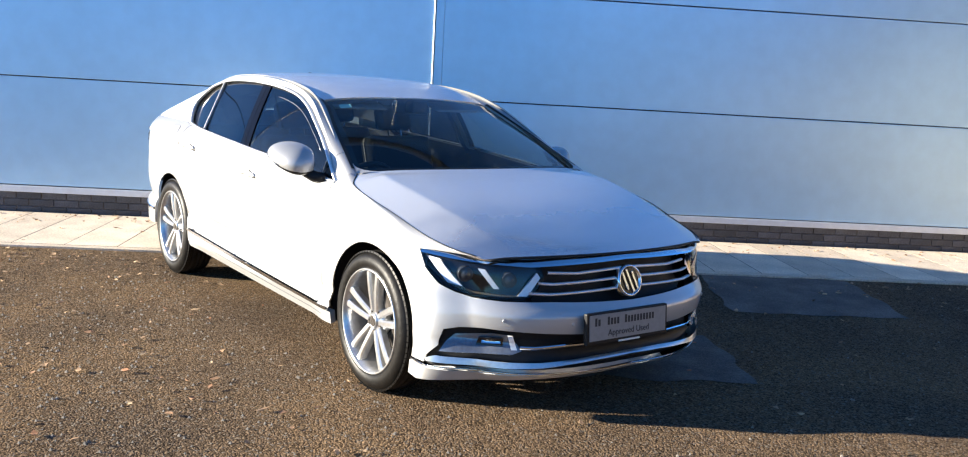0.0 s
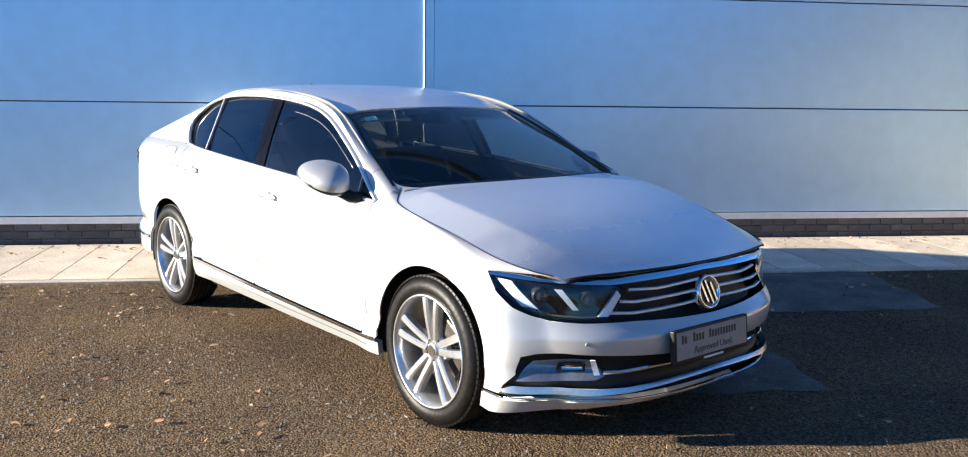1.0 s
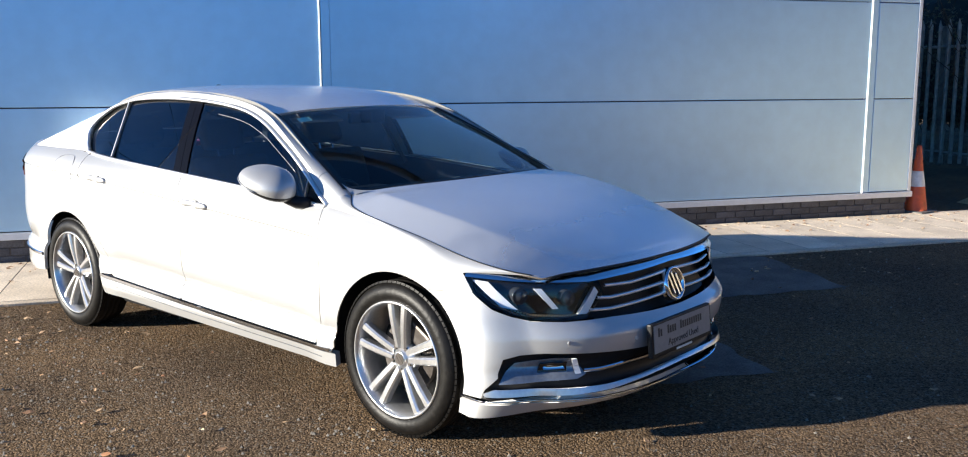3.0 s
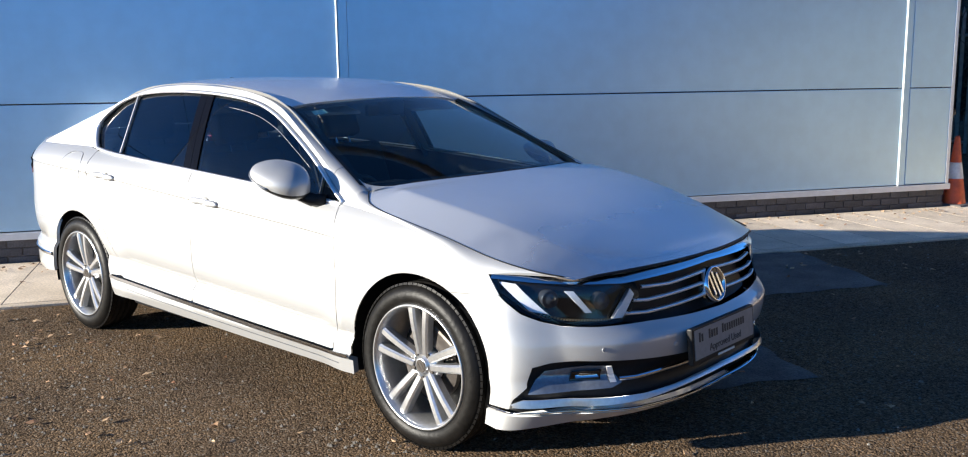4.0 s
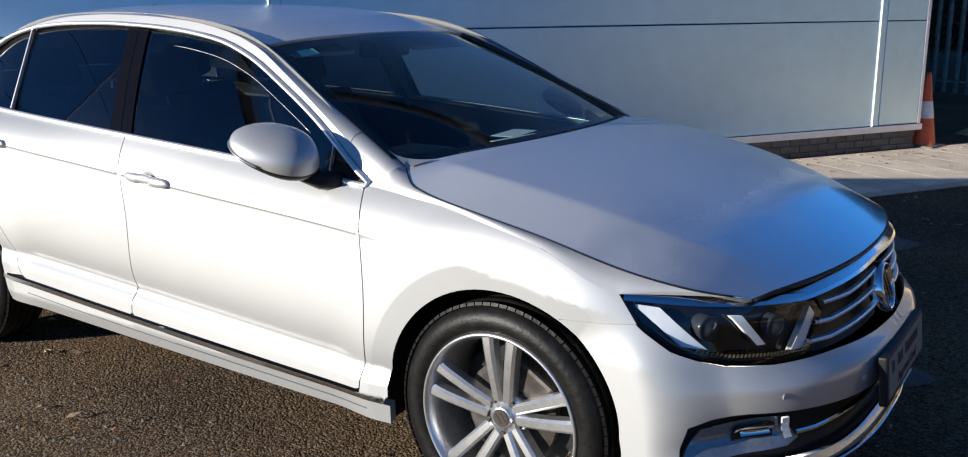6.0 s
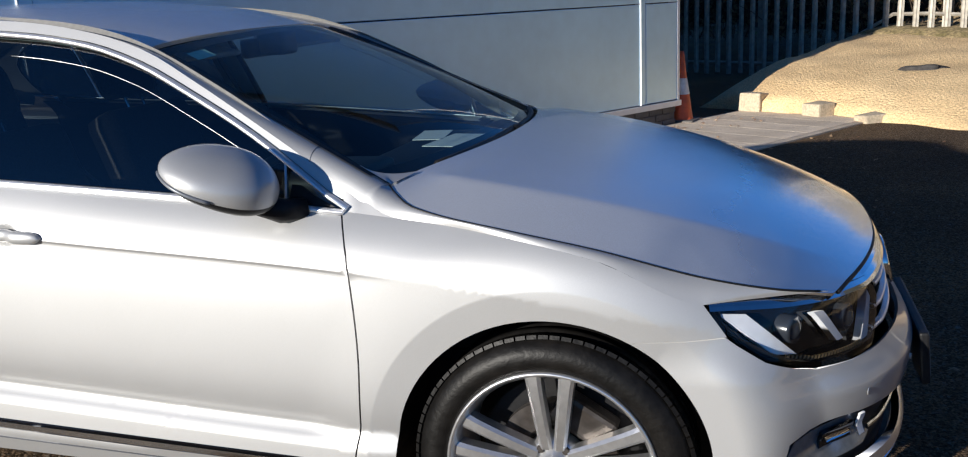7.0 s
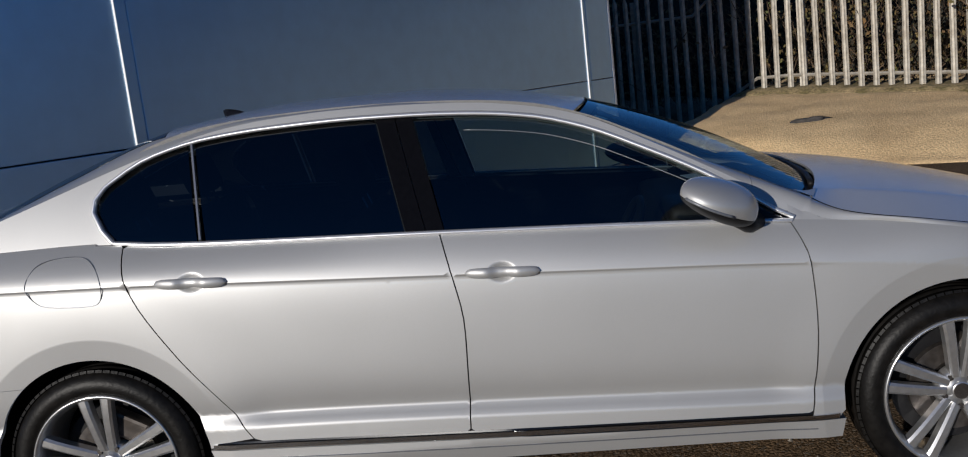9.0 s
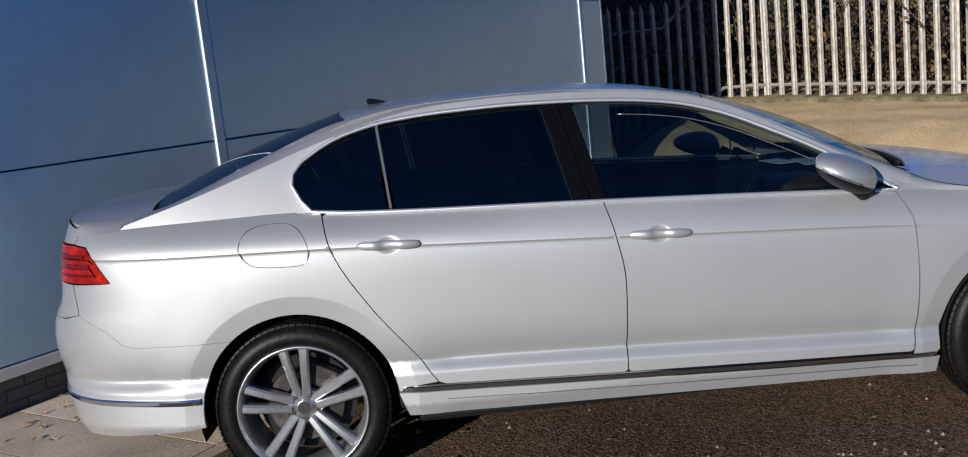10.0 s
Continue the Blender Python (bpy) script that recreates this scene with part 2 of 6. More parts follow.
def bank_fall(y):
    """The bank's share of its height across the slope: level, falling away towards the yard, ending at the alley."""
    return (1 - 0.30 * max(0.0, min(1.0, (-0.6 - y) / 3.0))) * (1 - max(0.0, min(1.0, (y - 0.25) / 0.6)))


def build_bank():
    """The sandy bank past the building's end: a rough slope behind a low broken edge."""
    bm = bmesh.new()
    rows = []
    xs = [7.63 + 0.12 * i for i in range(30)] + [11.3 + 0.8 * i for i in range(20)]
    ys = [14 - 0.16 * j for j in range(160)] + [-11.6 - 1.5 * j for j in range(16)]
    for x in xs:
        row = []
        for y in ys:
            edge = -0.28 * max(0.0, min(1.0, -y / 2.5)) * max(0.0, 1 - (x - 7.63) / 1.0)
            fall = max(0.0, min(1.0, (-0.6 - y) / 3.0))
            z = bank_height(x) * bank_fall(y) - 0.16 * fall * max(0.0, 1 - (x - 7.63) / 1.2)
            z += 0.035 * noise.noise((x * 1.7, y * 1.7, 0)) + 0.014 * noise.noise((x * 6, y * 6, 3))
            z -= 0.1 * max(0.0, min(1.0, (y - 0.5) / 0.5))
            row.append(bm.verts.new((x + edge + (0.05 + 0.10 * max(0.0, 1 - (x - 7.63) / 0.5)) * noise.noise((y * 2.3, x, 7)), y, z if y > 0.5 else max(z, 0.012))))
        rows.append(row)
    for a, b in zip(rows, rows[1:]):
        for j in range(len(ys) - 1):
            bm.faces.new((a[j], a[j + 1], b[j + 1], b[j]))
    foot = [bm.verts.new((v.co.x - 0.02, v.co.y, -0.02)) for v in rows[0]]
    for j in range(len(ys) - 1):
        bm.faces.new((foot[j], foot[j + 1], rows[0][j + 1], rows[0][j]))
    bmesh.ops.recalc_face_normals(bm, faces=bm.faces)
    structure("ground_bank", bm, SAND, "sandy gravel bank rising to a palisade fence", "ground", WALL, True)
    # the concrete edging blocks at the foot of the bank
    for x, y, w, h, turn in ((7.45, -0.12, 0.26, 0.22, 8), (7.40, -0.90, 0.24, 0.15, -14), (7.26, -1.52, 0.18, 0.09, -25)):
        bm = box((0, -w / 2, -0.02), (0.24, w / 2, h), 0.02)
        for v in bm.verts:
            v.co += Vector((noise.noise(v.co * 6 + Vector((x, y, 0))), noise.noise(v.co * 5 + Vector((y, 3, 0))), noise.noise(v.co * 5 + Vector((2, x, 1))))) * 0.03
        ob = new("edging_block", mesh_of(bm, "edging_block", BANK_SIDE))
        ob.matrix_world = WALL @ pose(x, y, 0, random.uniform(-4, 4), random.uniform(-5, 5), turn)
        tagged(ob, "broken pale concrete edging block at the bank's foot", "concrete block", "edging blocks")
    ob = new("sacking", mesh_of(lump((0.52, 0.16, 0.05), 5), "sacking", DEBRIS, True))
    ob.matrix_world = WALL @ pose(8.66, -1.46, bank_height(8.66) * 0.92 - 0.02, 0, -4, -72)
    tagged(ob, "crumpled dark sacking lying on the sandy bank", "debris")
    # verge strip under the fence
    bm = bmesh.new()
    rows = []
    for j in range(140):
        y = 0.4 - 0.11 * j
        row = []
        for x in (10.62, 10.75, 10.95, 11.15, 11.5, 12.4):
            lift = 0.05 if 10.7 < x < 12 else -0.02
            row.append(bm.verts.new((x + 0.1 * noise.noise((y * 1.5, x, 1)), y, bank_height(x) * bank_fall(y) + lift + 0.03 * noise.noise((x * 5, y * 3, 9)))))
        rows.append(row)
    for a, b in zip(rows, rows[1:]):
        for j in range(5):
            bm.faces.new((a[j], b[j], b[j + 1], a[j + 1]))
    structure("ground_verge", bm, MOSS, "mossy soil verge along the foot of the fence", "ground", WALL, True)


def lump(size, seed):
    bm = bmesh.new()
    bmesh.ops.create_icosphere(bm, subdivisions=3, radius=0.5)
    for v in bm.verts:
        k = 1 + 0.5 * noise.noise(v.co * 3 + Vector((seed, 0, 0)))
        v.co = Vector((v.co.x * size[0] * k, v.co.y * size[1] * k, max(v.co.z, -0.1) * size[2] * 2 * k))
    return bm


# ---- building ----
def build_building():
    bm = bmesh.new()
    add_box(bm, (-26, 0.09, 0.2), (6.25, 0.30, 7.4))
    add_box(bm, (6.0, 0.30, 0.0), (6.25, 16, 7.4))
    add_box(bm, (-26, 15.8, 0.0), (6.0, 16, 7.4))
    add_box(bm, (-26, 0.30, 0.0), (-25.8, 15.8, 7.4))
    wall = structure("wall_front", bm, SEAM, "warehouse wall clad in silver steel panels over dark brick", "wall", WALL)
    structure("roof", box((-26.2, -0.1, 7.4), (6.4, 16.2, 7.6)), TRIM, "flat edge of the warehouse roof", "roof", WALL)
    posts = [0.015 + 5.715 * i for i in range(-4, 2)]
    # cladding panels between the joints, one metre high
    starts = [-26.0] + [p + 0.045 for p in posts]
    ends = [p - 0.045 for p in posts] + [6.31]
    for a, b in zip(starts, ends):
        me = mesh_of(box((a + 0.002, 0.0, 0.007), (b - 0.002, 0.09, 0.993), 0.005), "cladding_panel", CLAD)
        for k in range(7):
            o = part("cladding_panel", me, CLAD, wall)
            o.location = (0, 0, 0.265 + k * 0.995)
    for p in posts:
        bm = bmesh.new()
        section = [(p - 0.049, 0.06), (p - 0.049, -0.002)] + [(p - 0.043 - 0.006 * math.cos(k * math.pi / 6), -0.004 - 0.009 * math.sin(k * math.pi / 6)) for k in range(7)] + [(p - 0.037, 0.06)]
        low, up = [bm.verts.new((x, y, 0.268)) for x, y in section], [bm.verts.new((x, y, 7.35)) for x, y in section]
        for i in range(len(section) - 1):
            bm.faces.new((low[i], low[i + 1], up[i + 1], up[i]))
        part("joint_bead", bm, BEAD, wall, "pale bead beside the panel joint")
        part("joint_cover", box((p - 0.031, 0.006, 0.268), (p + 0.045, 0.06, 7.35), 0.003), CLAD, wall, "vertical joint cover strip")
    bm = bmesh.new()
    add_box(bm, (-26, -0.022, 0.204), (6.335, 0.09, 0.262), 0.004)
    part("base_flashing", bm, TRIM, wall, "pale folded steel flashing over the plinth")
    part("corner_cover", box((6.28, -0.008, 0.264), (6.32, 0.3, 7.35), 0.004), TRIM, wall)
    part("mortar_bed", box((-26, 0.038, -0.1), (6.29, 0.2, 0.203)), MORTAR, wall, "grey mortar of the brick plinth")
    # brick plinth: three courses
    bm0 = box((0, 0, 0), (0.215, 0.1, 0.060), 0.004)
    me = mesh_of(bm0, "brick", BRICK)
    for row in range(3):
        x = 6.30 - 0.215 - (0.1125 if row % 2 else 0)
        n = 0
        while n < 96:
            o = part("brick", me, BRICK, wall)
            o.location = (x, 0.03 + random.uniform(-0.002, 0.002), 0.004 + row * 0.0675)
            x -= 0.225
            n += 1


def build_pavement():
    """Concrete slabs along the foot of the wall, flush with the yard."""
    bm = box((-26, -1.47, -0.06), (7.6, 0.04, 0.0170))
    base = structure("pavement", bm, MORTAR, "pale concrete slab pavement along the foot of the wall", "pavement", WALL)
    x, n = 7.55, 0
    me = mesh_of(box((0, 0, 0), (0.392, 1.475, 0.03), 0.001), "slab", SLAB)
    while x > -14:
        o = part("slab", me, SLAB, base)
        o.location = (x - 0.4, -1.475, -0.012 + random.uniform(-0.0003, 0.0003))
        x -= 0.4
    part("slab_edge", box((-26, -1.56, -0.05), (7.6, -1.478, 0.016), 0.004), SLAB, base, "narrow concrete edging kerb")


# ---- fence and scrub ----
def build_fence():
    fence = thing("palisade_fence", "galvanised steel palisade fence with tall flat pales", "fence", WALL @ pose(11.1, 0, 0))
    bm = bmesh.new()
    w = 0.042
    section = ((-w, 0.014), (-w * 0.45, 0.0), (-w * 0.3, -0.014), (w * 0.3, -0.014), (w * 0.45, 0.0), (w, 0.014))
    for lo, hi in zip(section, section[1:]):
        vs = [bm.verts.new((o[1], o[0], z)) for o, z in ((lo, 0.0), (hi, 0.0), (hi, 2.3), (lo, 2.3))]
        bm.faces.new(vs)
    tip = bm.verts.new((0, 0, 2.42))
    bmesh.ops.remove_doubles(bm, verts=bm.verts, dist=0.0005)
    top = sorted((v for v in bm.verts if abs(v.co.z - 2.3) < 1e-4), key=lambda v: v.co.y)
    for a, b in zip(top, top[1:]):
        bm.faces.new((a, b, tip))
    bmesh.ops.solidify(bm, geom=bm.faces[:], thickness=0.003)
    me = mesh_of(bm, "pale", GALV)
    y = 9.0
    k = 0
    while y > -14:
        o = part("pale", me, GALV, fence)
        o.location = (random.uniform(-0.006, 0.006), y, bank_height(11.1) * bank_fall(y) + 0.05 + random.uniform(-0.015, 0.015))
        o.rotation_euler = (radians(random.uniform(-0.5, 0.5)), 0, radians(random.uniform(-6, 6)))
        y -= 0.207
        k += 1
    for z in (0.22, 2.0):
        pts = [(0.03, 9 - 0.5 * i, bank_height(11.1) * bank_fall(9 - 0.5 * i) + z) for i in range(47)]
        bm = bmesh.new()
        add_tube(bm, pts, 0.024, 4)
        part("rail", bm, GALV, fence)
    for i in range(9):
        y = 7.55 - 2.75 * i
        z = bank_height(11.1) * bank_fall(y)
        bm = bmesh.new()
        add_box(bm, (0.045, y - 0.05, z - 0.2), (0.055, y + 0.05, z + 2.35))
        add_box(bm, (0.055, y - 0.004, z - 0.2), (0.14, y + 0.004, z + 2.35))
        add_box(bm, (0.14, y - 0.05, z - 0.2), (0.15, y + 0.05, z + 2.35))
        part("post", bm, GALV, fence)


def build_scrub():
    """The leafless thicket behind the fence, its last leaves, and an added dark mound."""
    rnd = random.Random(4)
    verts, faces = [], []
    leaf_v, leaf_f = [], []

    def stick(p, q, r):
        d = (q - p).normalized()
        x = d.orthogonal().normalized()
        y = d.cross(x)
        b = len(verts)
        for c, rr in ((p, r), (q, r * 0.5)):
            for k in range(3):
                verts.append(c + x * rr * math.cos(2.1 * k) + y * rr * math.sin(2.1 * k))
        for k in range(3):
            faces.append((b + k, b + (k + 1) % 3, b + 3 + (k + 1) % 3, b + 3 + k))

    for i in range(900):
        p = Vector((rnd.uniform(11.35, 13.6), rnd.uniform(-14, 9), 0.55))
        lean = Vector((rnd.uniform(-0.5, 0.3), rnd.uniform(-0.7, 0.7), 1)).normalized()
        for s in range(rnd.randint(3, 6)):
            q = p + (lean + Vector((rnd.uniform(-0.4, 0.4), rnd.uniform(-0.5, 0.5), rnd.uniform(-0.2, 0.2)))) * rnd.uniform(0.25, 0.6)
            stick(p, q, rnd.uniform(0.004, 0.014))
            for k in range(2):
                e = p.lerp(q, rnd.random())
                f = e + Vector((rnd.uniform(-1, 1), rnd.uniform(-1, 1), rnd.uniform(-0.5, 1))) * 0.22
                stick(e, f, 0.004)
                for h in range(3):
                    c = e.lerp(f, rnd.random())
                    a = Vector((rnd.uniform(-1, 1), rnd.uniform(-1, 1), rnd.uniform(-1, 1))).normalized() * rnd.uniform(0.02, 0.05)
                    g = a.orthogonal() * 0.6
                    b = len(leaf_v)
                    leaf_v.extend((c - a, c + g, c + a, c - g))
                    leaf_f.append((b, b + 1, b + 2, b + 3))
            p = q
    for name, v, f, mat, label in (("scrub_branches", verts, faces, TWIG, "tangle of bare brown branches behind the fence"), ("scrub_leaves", leaf_v, leaf_f, LEAF, "sparse olive and brown leaves of the thicket")):
        me = bpy.data.meshes.new(name)
        me.from_pydata([tuple(c) for c in v], [], f)
        me.materials.append(mat)
        ob = new(name, me)
        ob.matrix_world = WALL
        tagged(ob, label, "scrub", kind="stuff")
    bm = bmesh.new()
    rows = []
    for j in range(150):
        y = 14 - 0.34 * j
        # added rise, out of view, that darkens what the cladding mirrors
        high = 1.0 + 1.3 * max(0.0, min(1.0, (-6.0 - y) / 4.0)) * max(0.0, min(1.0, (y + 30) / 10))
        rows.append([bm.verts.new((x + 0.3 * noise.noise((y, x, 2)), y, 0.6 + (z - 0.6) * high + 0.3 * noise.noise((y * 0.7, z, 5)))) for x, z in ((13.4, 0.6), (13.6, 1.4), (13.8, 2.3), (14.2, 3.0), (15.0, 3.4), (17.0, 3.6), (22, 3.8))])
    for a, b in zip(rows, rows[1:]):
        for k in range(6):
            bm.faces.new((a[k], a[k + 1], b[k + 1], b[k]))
    ob = new("scrub_mound", mesh_of(bm, "scrub_mound", SHADED_THICKET, True))
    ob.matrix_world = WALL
    tagged(ob, "dark mound for the thicket's own shade, raised out of view to darken wall reflections", "scrub", kind="stuff")


def build_cone():
    cone = thing("traffic_cone", "weathered orange traffic cone with a white sleeve by the wall's corner", "traffic cone", WALL @ pose(6.50, 0.10, 0.0, 0, 0, 20))
    bm = box((-0.17, -0.17, 0.0), (0.17, 0.17, 0.035), 0.012)
    part("base", bm, RUBBER_BASE, cone, "scuffed dark rubber base")
    for name, rows, mat in (("cone_body", ((0.125, 0.03), (0.12, 0.05), (0.082, 0.30)), CONE), ("sleeve", ((0.085, 0.30), (0.058, 0.47)), SLEEVE), ("cone_tip", ((0.056, 0.47), (0.026, 0.72), (0.02, 0.75), (0.0, 0.752)), CONE)):
        bm = bmesh.new()
        add_lathe(bm, rows, 28)
        part(name, bm, mat, cone, smooth=True)


def build_litter():
    """Fallen leaves and small stones scattered over yard and pavement."""
    rnd = random.Random(11)
    v, f = [], []
    for i in range(1150):
        if i >= 900:
            c = Vector((rnd.uniform(-1.5, 4.5), rnd.uniform(-4.2, -1.1), 0.008))
        elif i % 3 == 0:
            a, p = rnd.uniform(-5, 7), -abs(rnd.gauss(0, 0.35)) - 0.03
            c = WALL @ Vector((a, p, 0.02))
        elif i % 3 == 1:
            c = WALL @ Vector((rnd.uniform(-6, 6.5) if i % 2 else rnd.uniform(-6, 0.5), -1.6 - abs(rnd.gauss(0, 0.6)), 0.006))
        else:
            c = Vector((rnd.uniform(-3, 6.5), rnd.uniform(-5, 4.5), 0.006))
        if Vector((c.x, c.y)).length < 0.1:
            continue
        r, turn = rnd.uniform(0.012, 0.032), rnd.uniform(0, 6.3)
        b = len(v)
        for k in range(6):
            w = turn + k * math.pi / 3
            rr = r * (1.0 if k % 3 == 0 else 0.5)
            v.append((c.x + rr * math.cos(w), c.y + rr * math.sin(w), c.z + rnd.uniform(0, 0.014)))
        f.append(tuple(range(b, b + 6)))
    me = bpy.data.meshes.new("fallen_leaves")
    me.from_pydata(v, [], f)
    me.materials.append(DEAD_LEAF)
    tagged(new("fallen_leaves", me), "dry brown fallen leaves scattered on the ground", "leaves", kind="stuff")
    v, f = [], []
    for i in range(2600):
        c = Vector((rnd.uniform(-2, 6.5), rnd.uniform(-4.5, 4.5), 0.0)) if i % 2 else Vector((rnd.uniform(0, 5.5), rnd.uniform(-3.2, -0.9), 0.0))
        r = rnd.uniform(0.003, 0.010)
        b = len(v)
        v.extend([(c.x + r, c.y, 0), (c.x, c.y + r, 0), (c.x - r, c.y, 0), (c.x, c.y - r, 0), (c.x, c.y, r * 1.2)])
        f.extend([(b + k, b + (k + 1) % 4, b + 4) for k in range(4)])
    me = bpy.data.meshes.new("loose_stones")
    me.from_pydata(v, [], f)
    me.materials.append(STONE)
    tagged(new("loose_stones", me), "small pale loose stones on the asphalt", "stones", kind="stuff")


build_ground()
build_patches()
build_bank()
build_building()
build_pavement()
build_fence()
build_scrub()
build_cone()
build_litter()

# ---- car materials ----
def paint_material(name, wet=0.0, tone=0.48):
    """Silver metallic paint under clear coat; wet: fine dew on the upper faces; tone: the base, lifted there for sky
    light.
    """
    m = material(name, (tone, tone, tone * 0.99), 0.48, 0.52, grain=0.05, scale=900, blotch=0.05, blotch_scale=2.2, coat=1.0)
    n, l = m.node_tree.nodes, m.node_tree.links
    b = n["Principled BSDF"]
    if wet:
        place, drops, k = n.new("ShaderNodeTexCoord"), n.new("ShaderNodeTexNoise"), n.new("ShaderNodeBump")
        drops.inputs["Scale"].default_value, drops.inputs["Detail"].default_value = 420.0, 2.0
        l.new(place.outputs["Object"], drops.inputs["Vector"])
        k.inputs["Strength"].default_value, k.inputs["Distance"].default_value = wet, 0.004
        l.new(drops.outputs["Fac"], k.inputs["Height"])
        l.new(k.outputs[0], b.inputs["Normal"])
        l.new(k.outputs[0], b.inputs["Coat Normal"])
        b.inputs["Coat Roughness"].default_value = 0.06
        specks, pick, white = n.new("ShaderNodeTexNoise"), n.new("ShaderNodeMapRange"), n.new("ShaderNodeMix")
        specks.inputs["Scale"].default_value, specks.inputs["Detail"].default_value = 300.0, 5.0
        l.new(place.outputs["Object"], specks.inputs["Vector"])
        pick.inputs["From Min"].default_value, pick.inputs["From Max"].default_value = 0.44, 0.67
        l.new(specks.outputs["Fac"], pick.inputs["Value"])
        # the dew lies in uneven smears, thinned at the front to mirror more sky
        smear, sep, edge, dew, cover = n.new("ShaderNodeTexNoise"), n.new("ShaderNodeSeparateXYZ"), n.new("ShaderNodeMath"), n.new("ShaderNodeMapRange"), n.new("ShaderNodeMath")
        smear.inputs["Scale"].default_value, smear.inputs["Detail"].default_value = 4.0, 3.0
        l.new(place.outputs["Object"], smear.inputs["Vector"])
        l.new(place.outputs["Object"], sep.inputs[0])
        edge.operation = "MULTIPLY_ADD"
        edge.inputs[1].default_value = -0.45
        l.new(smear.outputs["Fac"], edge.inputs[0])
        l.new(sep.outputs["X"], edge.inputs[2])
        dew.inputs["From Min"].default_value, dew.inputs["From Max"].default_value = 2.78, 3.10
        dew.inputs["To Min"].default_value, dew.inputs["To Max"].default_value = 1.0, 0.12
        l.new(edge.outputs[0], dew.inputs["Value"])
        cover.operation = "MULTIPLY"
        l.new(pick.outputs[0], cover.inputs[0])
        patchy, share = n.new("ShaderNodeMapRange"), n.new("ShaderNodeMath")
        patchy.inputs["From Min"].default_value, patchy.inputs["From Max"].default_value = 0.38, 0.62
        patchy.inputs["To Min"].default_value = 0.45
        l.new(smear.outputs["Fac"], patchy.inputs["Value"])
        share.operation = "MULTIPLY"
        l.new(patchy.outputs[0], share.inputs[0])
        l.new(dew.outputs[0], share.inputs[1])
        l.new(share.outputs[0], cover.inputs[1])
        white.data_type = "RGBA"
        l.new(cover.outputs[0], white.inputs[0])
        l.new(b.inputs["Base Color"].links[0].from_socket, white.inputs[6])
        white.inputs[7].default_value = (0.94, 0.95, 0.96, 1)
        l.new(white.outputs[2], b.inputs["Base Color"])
        metal = n.new("ShaderNodeMapRange")
        metal.inputs["To Min"].default_value, metal.inputs["To Max"].default_value = 0.95, 0.72
        l.new(dew.outputs[0], metal.inputs["Value"])
        l.new(metal.outputs[0], b.inputs["Metallic"])
        gloss = n.new("ShaderNodeMapRange")
        gloss.inputs["To Min"].default_value, gloss.inputs["To Max"].default_value = 0.20, 0.36
        l.new(dew.outputs[0], gloss.inputs["Value"])
        l.new(gloss.outputs[0], b.inputs["Roughness"])
        lift = n.new("ShaderNodeMath")
        lift.operation = "MULTIPLY"
        lift.inputs[1].default_value = wet
        l.new(dew.outputs[0], lift.inputs[0])
        l.new(lift.outputs[0], k.inputs["Strength"])
    return m


PAINT = paint_material("silver_paint")
# upper faces: same paint with dew, base tone raised to stand in for sky light
SKYLIT_DEWY = paint_material("skylit_paint_with_dew", 0.14, 0.90)
CHROME = material("chrome", (0.78, 0.79, 0.81), 0.10, 1.0, grain=0.03, scale=50)
BRIGHT = material("bright_trim", (0.86, 0.86, 0.87), 0.34, 0.75, grain=0.03, scale=50)
SMOKE = material("smoked_plastic", (0.035, 0.04, 0.05), 0.2, grain=0.1, scale=60)
FOG_GREY = material("fog_housing_grey", (0.20, 0.22, 0.25), 0.18, 0.5, grain=0.1, scale=60)
GREY = material("grey_plastic", (0.16, 0.17, 0.19), 0.35, 0.3, grain=0.1, scale=60)
SATIN = material("satin_alloy", (0.60, 0.60, 0.60), 0.30, 0.85, grain=0.06, scale=60, coat=0.5)
BLACK = material("black_plastic", (0.009, 0.009, 0.010), 0.5, grain=0.15, scale=120, spec=0.25)
PILLAR = material("pillar_black", (0.004, 0.004, 0.005), 0.04, grain=0.1, scale=60, spec=0.10)
GLOSS = material("gloss_black", (0.008, 0.008, 0.009), 0.06, grain=0.1, scale=60)
CLOTH = material("dark_upholstery", (0.022, 0.022, 0.024), 0.85, grain=0.25, scale=160, bump=0.2)
PALE = material("pale_headlining", (0.20, 0.195, 0.185), 0.9, grain=0.1, scale=90)
TYRE = material("tyre_rubber", (0.0045, 0.0043, 0.0042), 0.46, grain=0.3, scale=40, second=(0.0075, 0.0066, 0.0058), blotch_scale=7, bump=0.15, bump_scale=60, spec=0.2)
IRON = material("brake_steel", (0.095, 0.086, 0.08), 0.45, 0.7, grain=0.2, scale=40, second=(0.05, 0.042, 0.036), blotch_scale=12)
GLASS = glass("window_glass", (0.40, 0.47, 0.48))
DARK_GLASS = glass("privacy_glass", (0.065, 0.075, 0.085))
SCREEN = glass("windscreen_glass", (0.80, 0.92, 0.90), 0.045)
LENS = glass("lamp_cover", (0.86, 0.87, 0.88), 0.03)
WHITE_LAMP = material("lamp_reflector", (0.85, 0.86, 0.88), 0.22, 0.2, grain=0.04, scale=60)
AMBER = material("amber_reflector", (0.26, 0.19, 0.10), 0.35, 0.2, grain=0.2, scale=80)
